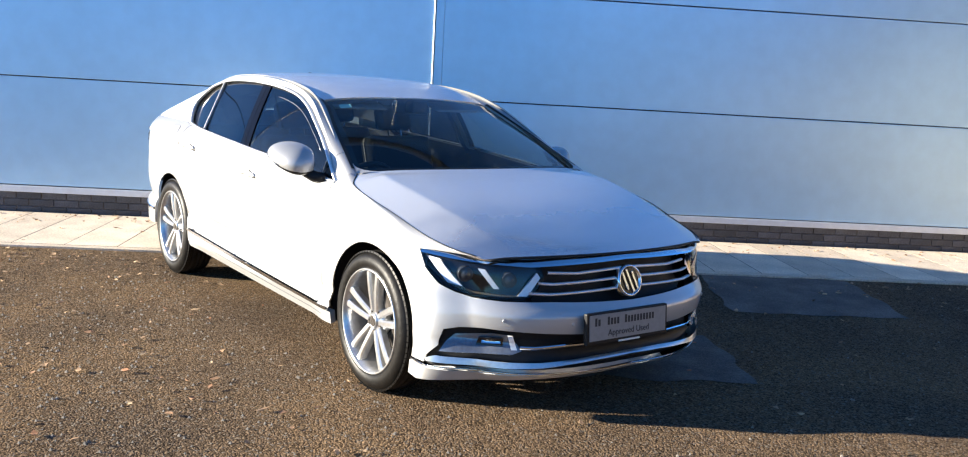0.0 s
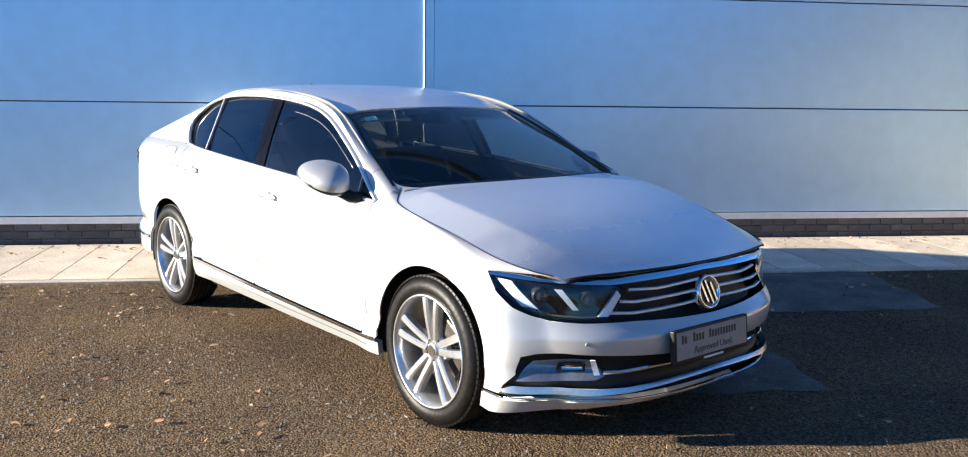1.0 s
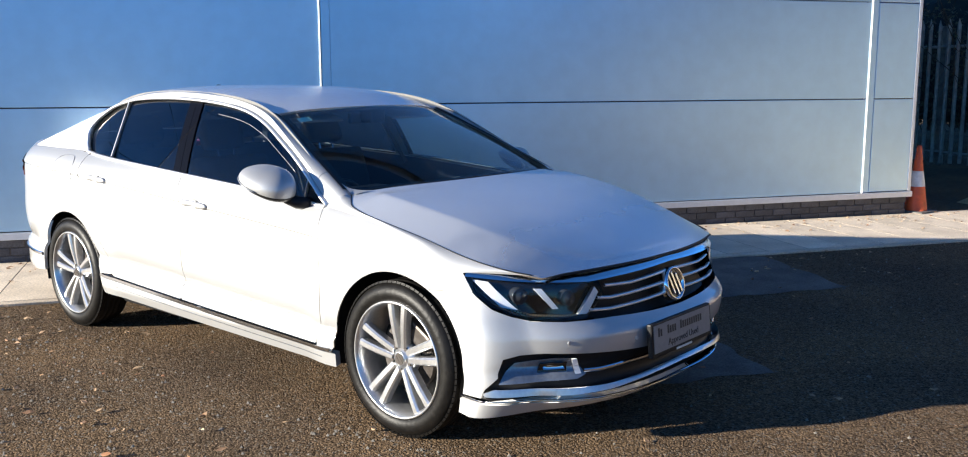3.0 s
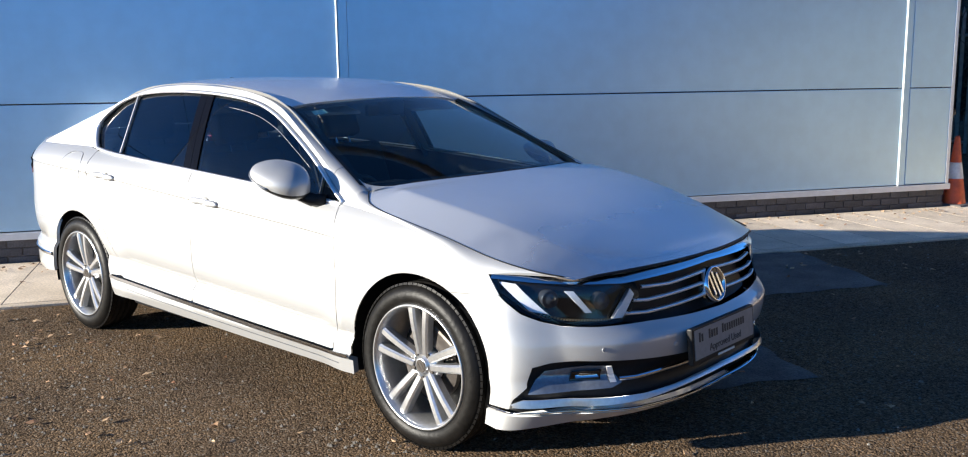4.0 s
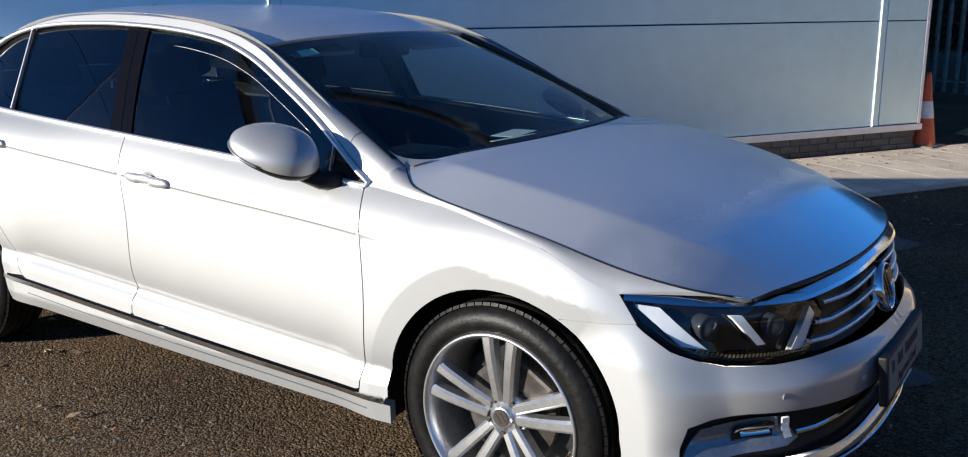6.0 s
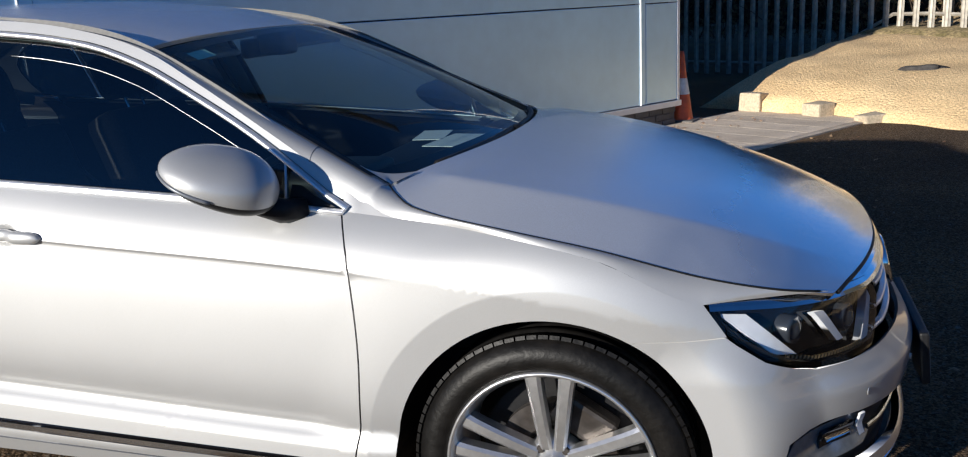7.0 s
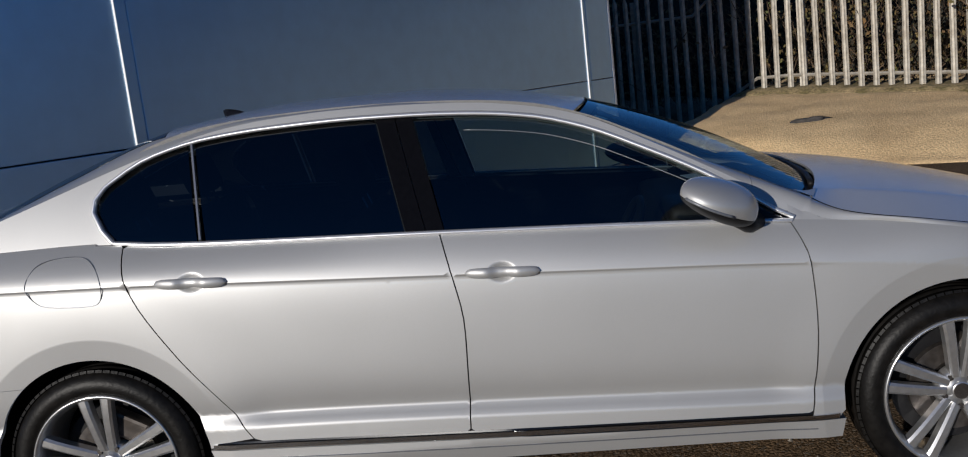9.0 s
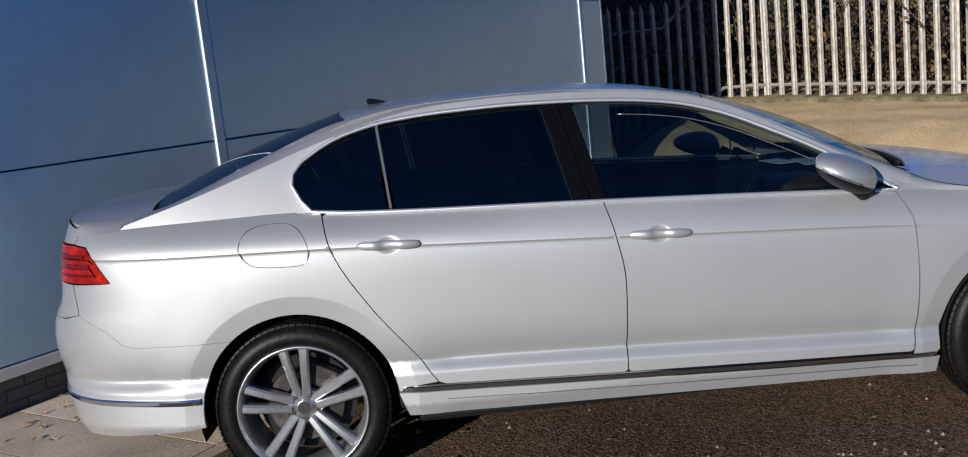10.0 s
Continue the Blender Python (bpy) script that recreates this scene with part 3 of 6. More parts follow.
RED = material("red_lamp", (0.42, 0.016, 0.004), 0.25, coat=0.3, grain=0.2, scale=50, second=(0.16, 0.004, 0.002), blotch_scale=12, spec=0.2)
RED_DARK = material("dark_red_lamp", (0.11, 0.004, 0.003), 0.2, coat=0.4, grain=0.2, scale=50, spec=0.3)
BOARD = material("show_plate", (0.22, 0.22, 0.22), 0.45, grain=0.06, scale=50)
INK = material("black_ink", (0.02, 0.02, 0.022), 0.6)
PAPER = material("paper", (0.72, 0.72, 0.66), 0.8, grain=0.05, scale=60)
GREEN_PAPER = material("green_sticker", (0.42, 0.62, 0.54), 0.7, grain=0.08, scale=80)


# ---- surfaces of the body ----
def smooth_line(xs, ys):
    """A smooth monotone curve through a few points."""
    xs, ys = np.array(xs, float), np.array(ys, float)
    h, d = np.diff(xs), np.diff(ys) / np.diff(xs)
    m = np.zeros(len(xs))
    m[0], m[-1] = d[0], d[-1]
    for i in range(1, len(xs) - 1):
        if d[i - 1] * d[i] > 0:
            w1, w2 = 2 * h[i] + h[i - 1], h[i] + 2 * h[i - 1]
            m[i] = (w1 + w2) / (w1 / d[i - 1] + w2 / d[i])

    def at(x):
        x = np.clip(np.asarray(x, float), xs[0], xs[-1])
        i = np.clip(np.searchsorted(xs, x, side="right") - 1, 0, len(xs) - 2)
        t = (x - xs[i]) / h[i]
        return (2 * t**3 - 3 * t**2 + 1) * ys[i] + (t**3 - 2 * t**2 + t) * h[i] * m[i] + (3 * t**2 - 2 * t**3) * ys[i + 1] + (t**3 - t**2) * h[i] * m[i + 1]

    return at


def ease(x, a, b):
    t = np.clip((np.asarray(x, float) - a) / (b - a), 0, 1)
    return t * t * (3 - 2 * t)


HALF, NOSE, TAIL = 0.918, 3.652, -1.09


def plan_table():
    """The outline in plan, from the tail's middle along one side to the nose's middle."""
    f = np.linspace(0, math.pi / 2, 400)
    rear_x, rear_y = 0.10 - (0.10 - TAIL) * np.cos(f) ** (2 / 3.6), HALF * np.sin(f) ** (2 / 3.6)
    front_x, front_y = 2.60 + (NOSE - 2.60) * np.sin(f) ** (2 / 3.0), HALF * np.cos(f) ** (2 / 2.6)
    x = np.concatenate((rear_x, np.linspace(0.11, 2.59, 60), front_x))
    y = np.concatenate((rear_y, np.full(60, HALF), front_y))
    y = y - 0.010 * np.clip((x - 1.2) / 1.4, -1, 1) ** 2
    y = np.maximum(y, 0)
    s = np.concatenate(([0], np.cumsum(np.hypot(np.diff(x), np.diff(y)))))
    even = np.linspace(0, s[-1], 1600)
    x, y = np.interp(even, s, x), np.interp(even, s, y)
    return even - np.interp(1.0, x[400:1000], even[400:1000]) + 1.0, x, y


PU, PX, PY = plan_table()
kernel = np.ones(41) / 41
PNX = np.convolve(np.pad(np.gradient(PY, PU), 20, mode="edge"), kernel, "valid") * -1
PNY = np.convolve(np.pad(np.gradient(PX, PU), 20, mode="edge"), kernel, "valid")
PNX, PNY = PNX * -1 * -1, PNY
U_END, U_TAIL = PU[-1], PU[0]


def ux(x):
    """Way along the plan for a place x on the side."""
    return float(np.interp(x, PX, PU))


def uy(y):
    """Way along the plan for a half width y at the nose."""
    return float(np.interp(-y, -PY[900:], PU[900:]))


def ur(y):
    """The same at the tail."""
    return float(np.interp(y, PY[:500], PU[:500]))


char_line = smooth_line((-1.1, 0.12, 0.7, 1.6, 2.27, 2.6, 3.2), (0.985, 0.943, 0.909, 0.853, 0.809, 0.775, 0.67))
low_line = smooth_line((-1, 0.6, 1.21, 2.26, 3.3), (0.50, 0.478, 0.456, 0.406, 0.37))
sill_line = smooth_line((-1, 0.43, 1.235, 2.394, 3.5), (0.42, 0.377, 0.346, 0.305, 0.27))
belt_line = smooth_line((-1.0, 0.05, 0.29, 1.19, 2.1, 2.31), (1.07, 1.066, 1.046, 1.001, 0.941, 0.924))
shoulder = smooth_line((2.25, 2.6, 2.9, 3.13, 3.3), (0.932, 0.893, 0.835, 0.738, 0.72))
over_char = smooth_line((-1.1, 0.1, 1.2, 2.3, 2.8, 3.6), (6.0, 6.0, 2.4, 3.6, 2.5, 1.0))
front_inset = smooth_line((0.15, 0.19, 0.22, 0.245, 0.29, 0.32, 0.36, 0.40, 0.47, 0.497, 0.508, 0.545, 0.56, 0.60, 0.66, 0.72, 0.77), (0.12, 0.068, 0.036, 0.012, 0.012, 0.03, 0.026, 0.012, 0.0, 0.0, 0.006, 0.040, 0.050, 0.062, 0.076, 0.096, 0.13))
rear_inset = smooth_line((0.2, 0.3, 0.45, 0.62, 0.70, 0.74, 0.78, 0.9, 1.0, 1.1), (0.1, 0.04, 0.02, 0.0, 0.012, 0.03, 0.055, 0.085, 0.11, 0.13))


HANDLES = (1.388, 0.395)


def side_inset(x, z):
    zc, zl = char_line(x), low_line(x)
    edge = 1 - ease(x, 2.18, 2.47)
    t = np.maximum(z - zc, 0)
    upper = 0.004 + 0.004 * edge + 0.25 * t + over_char(x) * t * t
    under = np.maximum(zc - z, 0)
    ledge = edge * (0.003 + 0.006 * ease(under, 0.0, 0.012)) * np.exp(-np.maximum(under - 0.01, 0) / 0.06)
    k = np.clip((z - zl) / (zc - zl), 0, 1)
    middle = 0.004 + 0.005 * (1 - k) ** 1.5 + 0.028 * (1 - k) ** 8 + ledge
    b = np.clip((zl - z) / 0.055, 0, 1)
    below = 0.037 - 0.032 * b * b * (3 - 2 * b) + 0.42 * np.maximum(0.31 - z, 0) + 1.2 * np.maximum(0.24 - z, 0) ** 2
    lower = np.where(z < zl, below, middle)
    d = np.where(z > zc, upper, lower)
    for hx in HANDLES:
        r = np.hypot((x - hx + 0.002) / 0.052, (z - char_line(hx)) / 0.036)
        d = d + 0.013 * (1 - ease(r, 0.25, 1.0))
    for hub in (0.0, 2.791):
        r = np.hypot(x - hub, z - 0.33)
        d = d * (1 - 0.40 * ease(-r, -0.62, -0.46)) + 0.13 * np.maximum(0.443 - r, 0)
    return d


def skin(u, z, deep=0.0):
    """A place on the lower body, by way along the plan and height; deep: metres under the skin."""
    u, z = np.asarray(u, float), np.asarray(z, float)
    x, y = np.interp(u, PU, PX), np.interp(u, PU, PY)
    nx, ny = np.interp(u, PU, PNX), np.interp(u, PU, PNY)
    ln = np.hypot(nx, ny)
    nx, ny = nx / ln, ny / ln
    wf, wr = np.clip(nx, 0, 1) ** 2, np.clip(-nx, 0, 1) ** 2
    d = (1 - wf - wr) * side_inset(x, z) + wf * front_inset(z) + wr * rear_inset(z) + deep
    x1, y1 = x - nx * d, np.maximum(y - ny * d, 0)
    # the front arch's flare stays out where the plan turns in
    ring = ease(-np.hypot(x1 - 2.791, z - 0.33), -0.620, -0.432) * ease(x1, 2.75, 2.95) * ease(-z, -0.70, -0.56)
    return np.stack((x1, y1 + ring * np.maximum(0.870 - deep - y1, 0), z), axis=-1)


def cabin(x, z, deep=0.0):
    """A place on the side of the cabin, by x and height."""
    x, z = np.asarray(x, float), np.asarray(z, float)
    zb = belt_line(x)
    y0 = skin(x + (PU[800] - PX[800]), zb)[..., 1]
    dz = z - zb
    y = y0 - 0.006 - 0.40 * dz - 0.26 * dz * dz * np.sign(dz)
    return np.stack((x, y - deep, z), axis=-1)


# ---- panels ----
def resample(pts, step):
    out = []
    for a, b in zip(pts, pts[1:] + pts[:1]):
        n = max(1, int(math.hypot(b[0] - a[0], b[1] - a[1]) / step))
        out.extend((a[0] + (b[0] - a[0]) * i / n, a[1] + (b[1] - a[1]) * i / n) for i in range(n))
    return out


def inside(px, py, poly):
    hit = np.zeros(len(px), bool)
    for (x0, y0), (x1, y1) in zip(poly, poly[1:] + poly[:1]):
        if y0 != y1:
            hit ^= ((y0 > py) != (y1 > py)) & (px < (x1 - x0) * (py - y0) / (y1 - y0) + x0)
    return hit


def near_line(px, py, poly, gap):
    close = np.zeros(len(px), bool)
    for (x0, y0), (x1, y1) in zip(poly, poly[1:] + poly[:1]):
        dx, dy = x1 - x0, y1 - y0
        t = np.clip(((px - x0) * dx + (py - y0) * dy) / (dx * dx + dy * dy + 1e-12), 0, 1)
        close |= np.hypot(px - x0 - t * dx, py - y0 - t * dy) < gap
    return close


def normals_of(surf, a, b):
    e = 0.0015
    da, db = surf(a + e, b) - surf(a - e, b), surf(a, b + e) - surf(a, b - e)
    n = np.cross(da, db)
    n /= np.linalg.norm(n, axis=1)[:, None] + 1e-12
    p = surf(a, b)
    return p, n if np.mean(np.sum(n * (p - np.array((1.3, 0.0, 0.55))), axis=1)) > 0 else -n


def crease_points(a, b, step):
    """Points along the body's creases and round its wheel arches, for the sheets to follow."""
    x, z = [], []
    us = np.arange(a, min(b, 2.8), step)
    for line, steps in ((char_line, (0.014, 0.004, -0.001, -0.006, -0.011, -0.020, -0.035)), (low_line, (0.03, 0.012, 0.0, -0.014, -0.028, -0.042, -0.055))):
        for d in steps:
            x.append(us)
            z.append(line(us) + d)
    for hub in (0.0, 2.791):
        for r in (0.388, 0.405, 0.418, 0.426, 0.433, 0.440, 0.447, 0.454, 0.462, 0.475, 0.49):
            t = np.arange(-0.5, math.pi + 0.5, 0.011 / r)
            x.append(np.interp(hub + r * np.cos(t), PX, PU))
            z.append(0.33 + r * np.sin(t))
    for hx in HANDLES:
        for r in (0.0, 0.2, 0.4, 0.6, 0.8, 1.0, 1.2):
            t = np.linspace(0, 2 * math.pi, 1 if r == 0 else 25)[:-1] if r else np.zeros(1)
            x.append(np.interp(hx - 0.002 + 0.052 * r * np.cos(t), PX, PU))
            z.append(char_line(hx) + 0.036 * r * np.sin(t))
    x, z = np.concatenate(x), np.concatenate(z)
    keep = np.ones(len(x), bool)
    near = np.minimum(np.hypot(x, z - 0.33), np.hypot(x - 2.791, z - 0.33)) < 0.50
    n = len(us) * 14
    for hx in HANDLES:
        keep[:n] &= np.hypot((x[:n] - hx) / 0.052, (z[:n] - char_line(hx)) / 0.036) > 1.3
    keep[:n] &= ~near[:n]
    return x[keep], z[keep]


def panel_mesh(name, outline, surf, mat, step=0.03, flange=0.014, sides=(-1,), rows=()):
    """A sheet on a surface inside an outline, with its edge turned in; rows: further lines b = const that it must follow."""
    from mathutils.geometry import delaunay_2d_cdt
    line = resample(list(outline), step * 0.6)
    xs, ys = [p[0] for p in line], [p[1] for p in line]
    gx, gy = np.meshgrid(np.arange(min(xs), max(xs), step), np.arange(min(ys), max(ys), step * 0.8))
    gx, gy = gx.ravel() + 0.37 * step * (np.round(gy.ravel() / (step * 0.8)) % 2), gy.ravel()
    ok = inside(gx, gy, line) & ~near_line(gx, gy, line, step * 0.35)
    gx, gy = gx[ok], gy[ok]
    if surf is skin:
        ex, ey = crease_points(min(xs), max(xs), step * 0.7)
        fit_in = inside(ex, ey, line) & ~near_line(ex, ey, line, 0.004)
        ex, ey = ex[fit_in], ey[fit_in]
        clear = np.ones(len(gx), bool)
        for a, b in zip(ex, ey):
            clear &= np.hypot(gx - a, gy - b) > 0.011
        gx, gy = np.concatenate((gx[clear], ex)), np.concatenate((gy[clear], ey))
    coords = [Vector(p) for p in line] + [Vector((float(a), float(b))) for a, b in zip(gx, gy)]
    n = len(line)
    verts, _, faces, *_ = delaunay_2d_cdt(coords, [], [list(range(n))], 1, 1e-6)
    a, b = np.array([v.x for v in verts]), np.array([v.y for v in verts])
    p, nor = normals_of(surf, a, b)
    la, lb = np.array(xs), np.array(ys)
    lp, ln = normals_of(surf, la, lb)
    allv, alln, allf = [], [], []
    for side in sides:
        flip = np.array((1, side, 1))
        base = len(allv)
        allv.extend(map(tuple, p * flip))
        alln.extend(map(tuple, nor * flip))
        for f in faces:
            i, j, k = f[:3]
            c = np.cross(p[j] - p[i], p[k] - p[i])
            if (np.dot(c, nor[i]) < 0) != (side < 0):
                f = f[::-1]
            allf.append(tuple(base + q for q in f))
        if flange:
            base = len(allv)
            allv.extend(map(tuple, lp * flip))
            allv.extend(map(tuple, (lp - ln * flange) * flip))
            mid = lp.mean(axis=0)
            for q in (0, 1):
                alln.extend(map(tuple, ((lp - mid) / (np.linalg.norm(lp - mid, axis=1)[:, None] + 1e-9)) * flip))
            for i in range(n):
                j = (i + 1) % n
                allf.append((base + i, base + j, base + n + j, base + n + i))
    me = bpy.data.meshes.new(name)
    me.from_pydata(allv, [], allf)
    me.materials.append(mat)
    me.shade_smooth()
    me.normals_split_custom_set_from_vertices(alln)
    return me


def sheet(name, f, ns, nq, mat, flange=0.0, thick=0.0):
    """A grid sheet f(s, q), s from 0 to 1 and q from -1 to 1, its rim turned in by flange along its normal."""
    s, q = np.meshgrid(np.linspace(0, 1, ns), np.linspace(-1, 1, nq), indexing="ij")
    p = f(s, q)
    bm = bmesh.new()
    v = [[bm.verts.new(p[i, j]) for j in range(nq)] for i in range(ns)]
    for i in range(ns - 1):
        for j in range(nq - 1):
            bm.faces.new((v[i][j], v[i][j + 1], v[i + 1][j + 1], v[i + 1][j]))
    bm.normal_update()
    up = sum((fc.normal for fc in bm.faces), Vector())
    mid = sum((vv.co for vv in bm.verts), Vector()) / len(bm.verts) - Vector((1.3, 0, 0.55))
    if up.dot(mid) < 0:
        bmesh.ops.reverse_faces(bm, faces=bm.faces[:])
        bm.normal_update()
    if flange:
        rim = [v[0][j] for j in range(nq)] + [v[i][-1] for i in range(1, ns)] + [v[-1][j] for j in range(nq - 2, -1, -1)] + [v[i][0] for i in range(ns - 2, 0, -1)]
        top = [bm.verts.new(x.co) for x in rim]
        low = [bm.verts.new(x.co - x.normal * flange) for x in rim]
        for i in range(len(rim)):
            j = (i + 1) % len(rim)
            bm.faces.new((top[i], top[j], low[j], low[i]))
    return mesh_of(bm, name, mat, True)


def arc(hub, r, a0, a1, n=28):
    return [(hub + r * math.cos(radians(a0 + (a1 - a0) * i / n)), 0.33 + r * math.sin(radians(a0 + (a1 - a0) * i / n))) for i in range(n + 1)]


def curve_pts(f, a, b, n=16):
    return [(a + (b - a) * i / n, float(f(a + (b - a) * i / n))) for i in range(n + 1)]


def along_z(f, a, b, n=16):
    """Points (f(z), z) from height a to height b."""
    return [(float(f(a + (b - a) * i / n)), a + (b - a) * i / n) for i in range(n + 1)]


gap_front = smooth_line((0.25, 0.303, 0.456, 0.615, 0.805, 0.926, 0.96), (2.306, 2.312, 2.335, 2.344, 2.334, 2.296, 2.28))
gap_middle = smooth_line((0.28, 0.329, 0.528, 0.712, 0.877, 1.008, 1.03), (1.229, 1.231, 1.243, 1.251, 1.227, 1.196, 1.190))
gap_rear = smooth_line((0.34, 0.358, 0.515, 0.694, 0.918, 1.041, 1.08), (0.562, 0.548, 0.441, 0.309, 0.185, 0.152, 0.14))
# the window opening's upper edge and the hood's side edge
glass_top = smooth_line((0.045, 0.082, 0.14, 0.235, 0.436, 0.643, 0.84, 1.096, 1.325, 1.53, 1.69, 1.87, 2.04, 2.30), (1.192, 1.240, 1.279, 1.323, 1.364, 1.376, 1.378, 1.370, 1.353, 1.322, 1.273, 1.189, 1.099, 0.930))
HOOD_BACK = 2.385
hood_y = smooth_line((2.385, 2.415, 2.47, 2.7, 2.9, 3.13, 3.28, 3.40), (0.742, 0.772, 0.810, 0.834, 0.828, 0.797, 0.755, 0.690))
hood_z = smooth_line((2.385, 2.415, 2.47, 2.7, 2.9, 3.13, 3.28, 3.40), (0.977, 0.958, 0.936, 0.891, 0.850, 0.786, 0.754, 0.734))
quarter_top = smooth_line((-1.0, -0.85, -0.5, -0.1, 0.15), (1.045, 1.052, 1.066, 1.068, 1.056))


def body_x(pts):
    """Outline given in x and height, turned into way along the plan and height."""
    return [(ux(x), z) for x, z in pts]


G = 0.0022   # half a panel gap


def shift(pts, d):
    return [(a + d, b) for a, b in pts]


def build_car():
    car = thing("car", "silver four-door saloon car with dew on its hood, parked on asphalt", "car")

    # lower side panels
    fender = (body_x(shift(along_z(gap_front, 0.33, 0.926, 14), G) + [(x, z) for x, z in curve_pts(shoulder, 2.32, 3.133, 18)])
              + [(ux(3.18), 0.668)] + body_x([(2.985, 0.658)]) + body_x(arc(2.791, 0.374, 60, 182)) + body_x([(2.405, 0.305), (2.398, 0.2905), (2.312, 0.2935)]))
    front_door = body_x(shift(along_z(gap_middle, 0.365, 1.0, 14), G) + [(x, z - 0.006) for x, z in curve_pts(belt_line, 1.205, 2.285, 14)] + shift(along_z(gap_front, 0.918, 0.325, 14), -G) + [(x, z + 0.012) for x, z in curve_pts(sill_line, 2.30, 1.245, 8)])
    rear_door = body_x(shift(along_z(gap_rear, 0.395, 1.046, 14), G) + [(x, z - 0.006) for x, z in curve_pts(belt_line, 0.165, 1.185, 12)] + shift(along_z(gap_middle, 1.0, 0.365, 14), -G) + [(x, z + 0.012) for x, z in curve_pts(sill_line, 1.22, 0.55, 6)])
    quarter = body_x(shift(along_z(gap_rear, 0.395, 1.05, 14), -G) + curve_pts(quarter_top, 0.14, -0.84, 14) + [(-0.84, 1.024), (-0.768, 1.016), (-0.742, 0.993), (-0.66, 0.878)]) + [(ux(-0.85), 0.872), (ux(-0.83), 0.757), (ux(-0.70), 0.690), (ux(-0.65), 0.642), (ux(-0.60), 0.628)] + body_x(arc(0.0, 0.374, 128, 6)) + body_x([(0.386, 0.371), (0.40, 0.385)])
    names = (("front_fender", fender), ("front_door", front_door), ("rear_door", rear_door), ("rear_quarter", quarter))
    made = {}
    for name, line in names:
        for side in (-1, 1):
            made[name, side] = part(name, panel_mesh(name, line, skin, PAINT, 0.03, 0.009, (side,)), PAINT, car)
    for side in (-1, 1):
        sill = body_x([(x, z - 0.018) for x, z in curve_pts(sill_line, 0.37, 2.42, 14)] + [(2.41, 0.222), (1.4, 0.247), (0.40, 0.27)])
        part("sill", panel_mesh("sill", sill, skin, PAINT, 0.03, 0.03, (side,)), PAINT, car)
        strip = body_x([(x, z + 0.004) for x, z in curve_pts(sill_line, 0.385, 2.395, 14)] + [(x, z - 0.010) for x, z in curve_pts(sill_line, 2.395, 0.385, 14)])
        part("sill_strip", panel_mesh("sill_strip", strip, lambda a, b: skin(a, b, -0.008 + 0.12 * (b - sill_line(np.interp(a, PU, PX)))), CHROME, 0.04, 0.012, (side,)), CHROME, car, "chrome sill strip")
        groove = body_x([(x, z - 0.046) for x, z in curve_pts(sill_line, 0.55, 2.33, 14)] + [(x, z - 0.050) for x, z in curve_pts(sill_line, 2.33, 0.55, 14)])
        part("sill_groove", panel_mesh("sill_groove", groove, lambda a, b: skin(a, b, -0.0012), GREY, 0.05, 0.003, (side,)), GREY, car, "thin dark groove along the sill")
        behind = body_x([(x, z + 0.02) for x, z in curve_pts(sill_line, 0.385, 2.395, 14)] + [(x, z - 0.03) for x, z in curve_pts(sill_line, 2.395, 0.385, 14)])
        part("sill_shadow_gap", panel_mesh("sill_shadow_gap", behind, lambda a, b: skin(a, b, 0.006), GLOSS, 0.04, 0.0, (side,)), GLOSS, car)
        inner = body_x([(0.37, 0.30), (0.36, 0.46), (0.27, 0.62), (0.12, 0.74), (0.05, 1.03), (1.2, 0.98), (2.33, 0.90), (2.45, 0.85), (3.0, 0.76), (2.9, 0.74), (2.6, 0.71), (2.44, 0.60), (2.39, 0.45), (2.39, 0.27)])
        part("inner_shell", panel_mesh("inner_shell", inner, lambda a, b: skin(a, b, 0.011), BLACK, 0.035, 0.0, (side,)), BLACK, car, "dark inner structure behind the panel gaps")

    # upper side: the frame round the windows, and the roof rail

    edge_y = smooth_line((-0.62, -0.48, -0.1, 0.25, 0.6, 1.0, 1.3, 1.65, 2.0, 2.40), (0.655, 0.64, 0.585, 0.55, 0.570, 0.585, 0.585, 0.572, 0.655, 0.750))
    edge_z = smooth_line((-0.62, -0.48, -0.1, 0.25, 0.6, 1.0, 1.3, 1.65, 2.0, 2.40), (1.092, 1.125, 1.267, 1.384, 1.419, 1.418, 1.391, 1.309, 1.158, 0.972))
    # side frame sheet on the cabin's side: above the glass, and the rear pillar
    upper = smooth_line((-0.62, -0.35, -0.1, 0.1, 0.25, 0.45, 0.64, 0.84, 1.1, 1.33, 1.53, 1.69, 1.87, 2.04, 2.2, 2.34), (1.075, 1.150, 1.230, 1.296, 1.340, 1.388, 1.408, 1.414, 1.407, 1.390, 1.357, 1.311, 1.222, 1.128, 1.035, 0.945))
    for side in (-1, 1):
        band = [(x, float(glass_top(x)) + 0.012) for x in np.linspace(2.335, 0.10, 40)] + [(0.077, 1.246), (0.041, 1.205), (0.038, 1.165), (0.073, 1.10), (0.112, 1.062)] + curve_pts(quarter_top, 0.10, -0.62, 12) + [(x, float(upper(x))) for x in np.linspace(-0.60, 2.34, 60)]
        part("window_surround", panel_mesh("window_surround", band, cabin, PAINT, 0.025, 0.0, (side,)), PAINT, car)

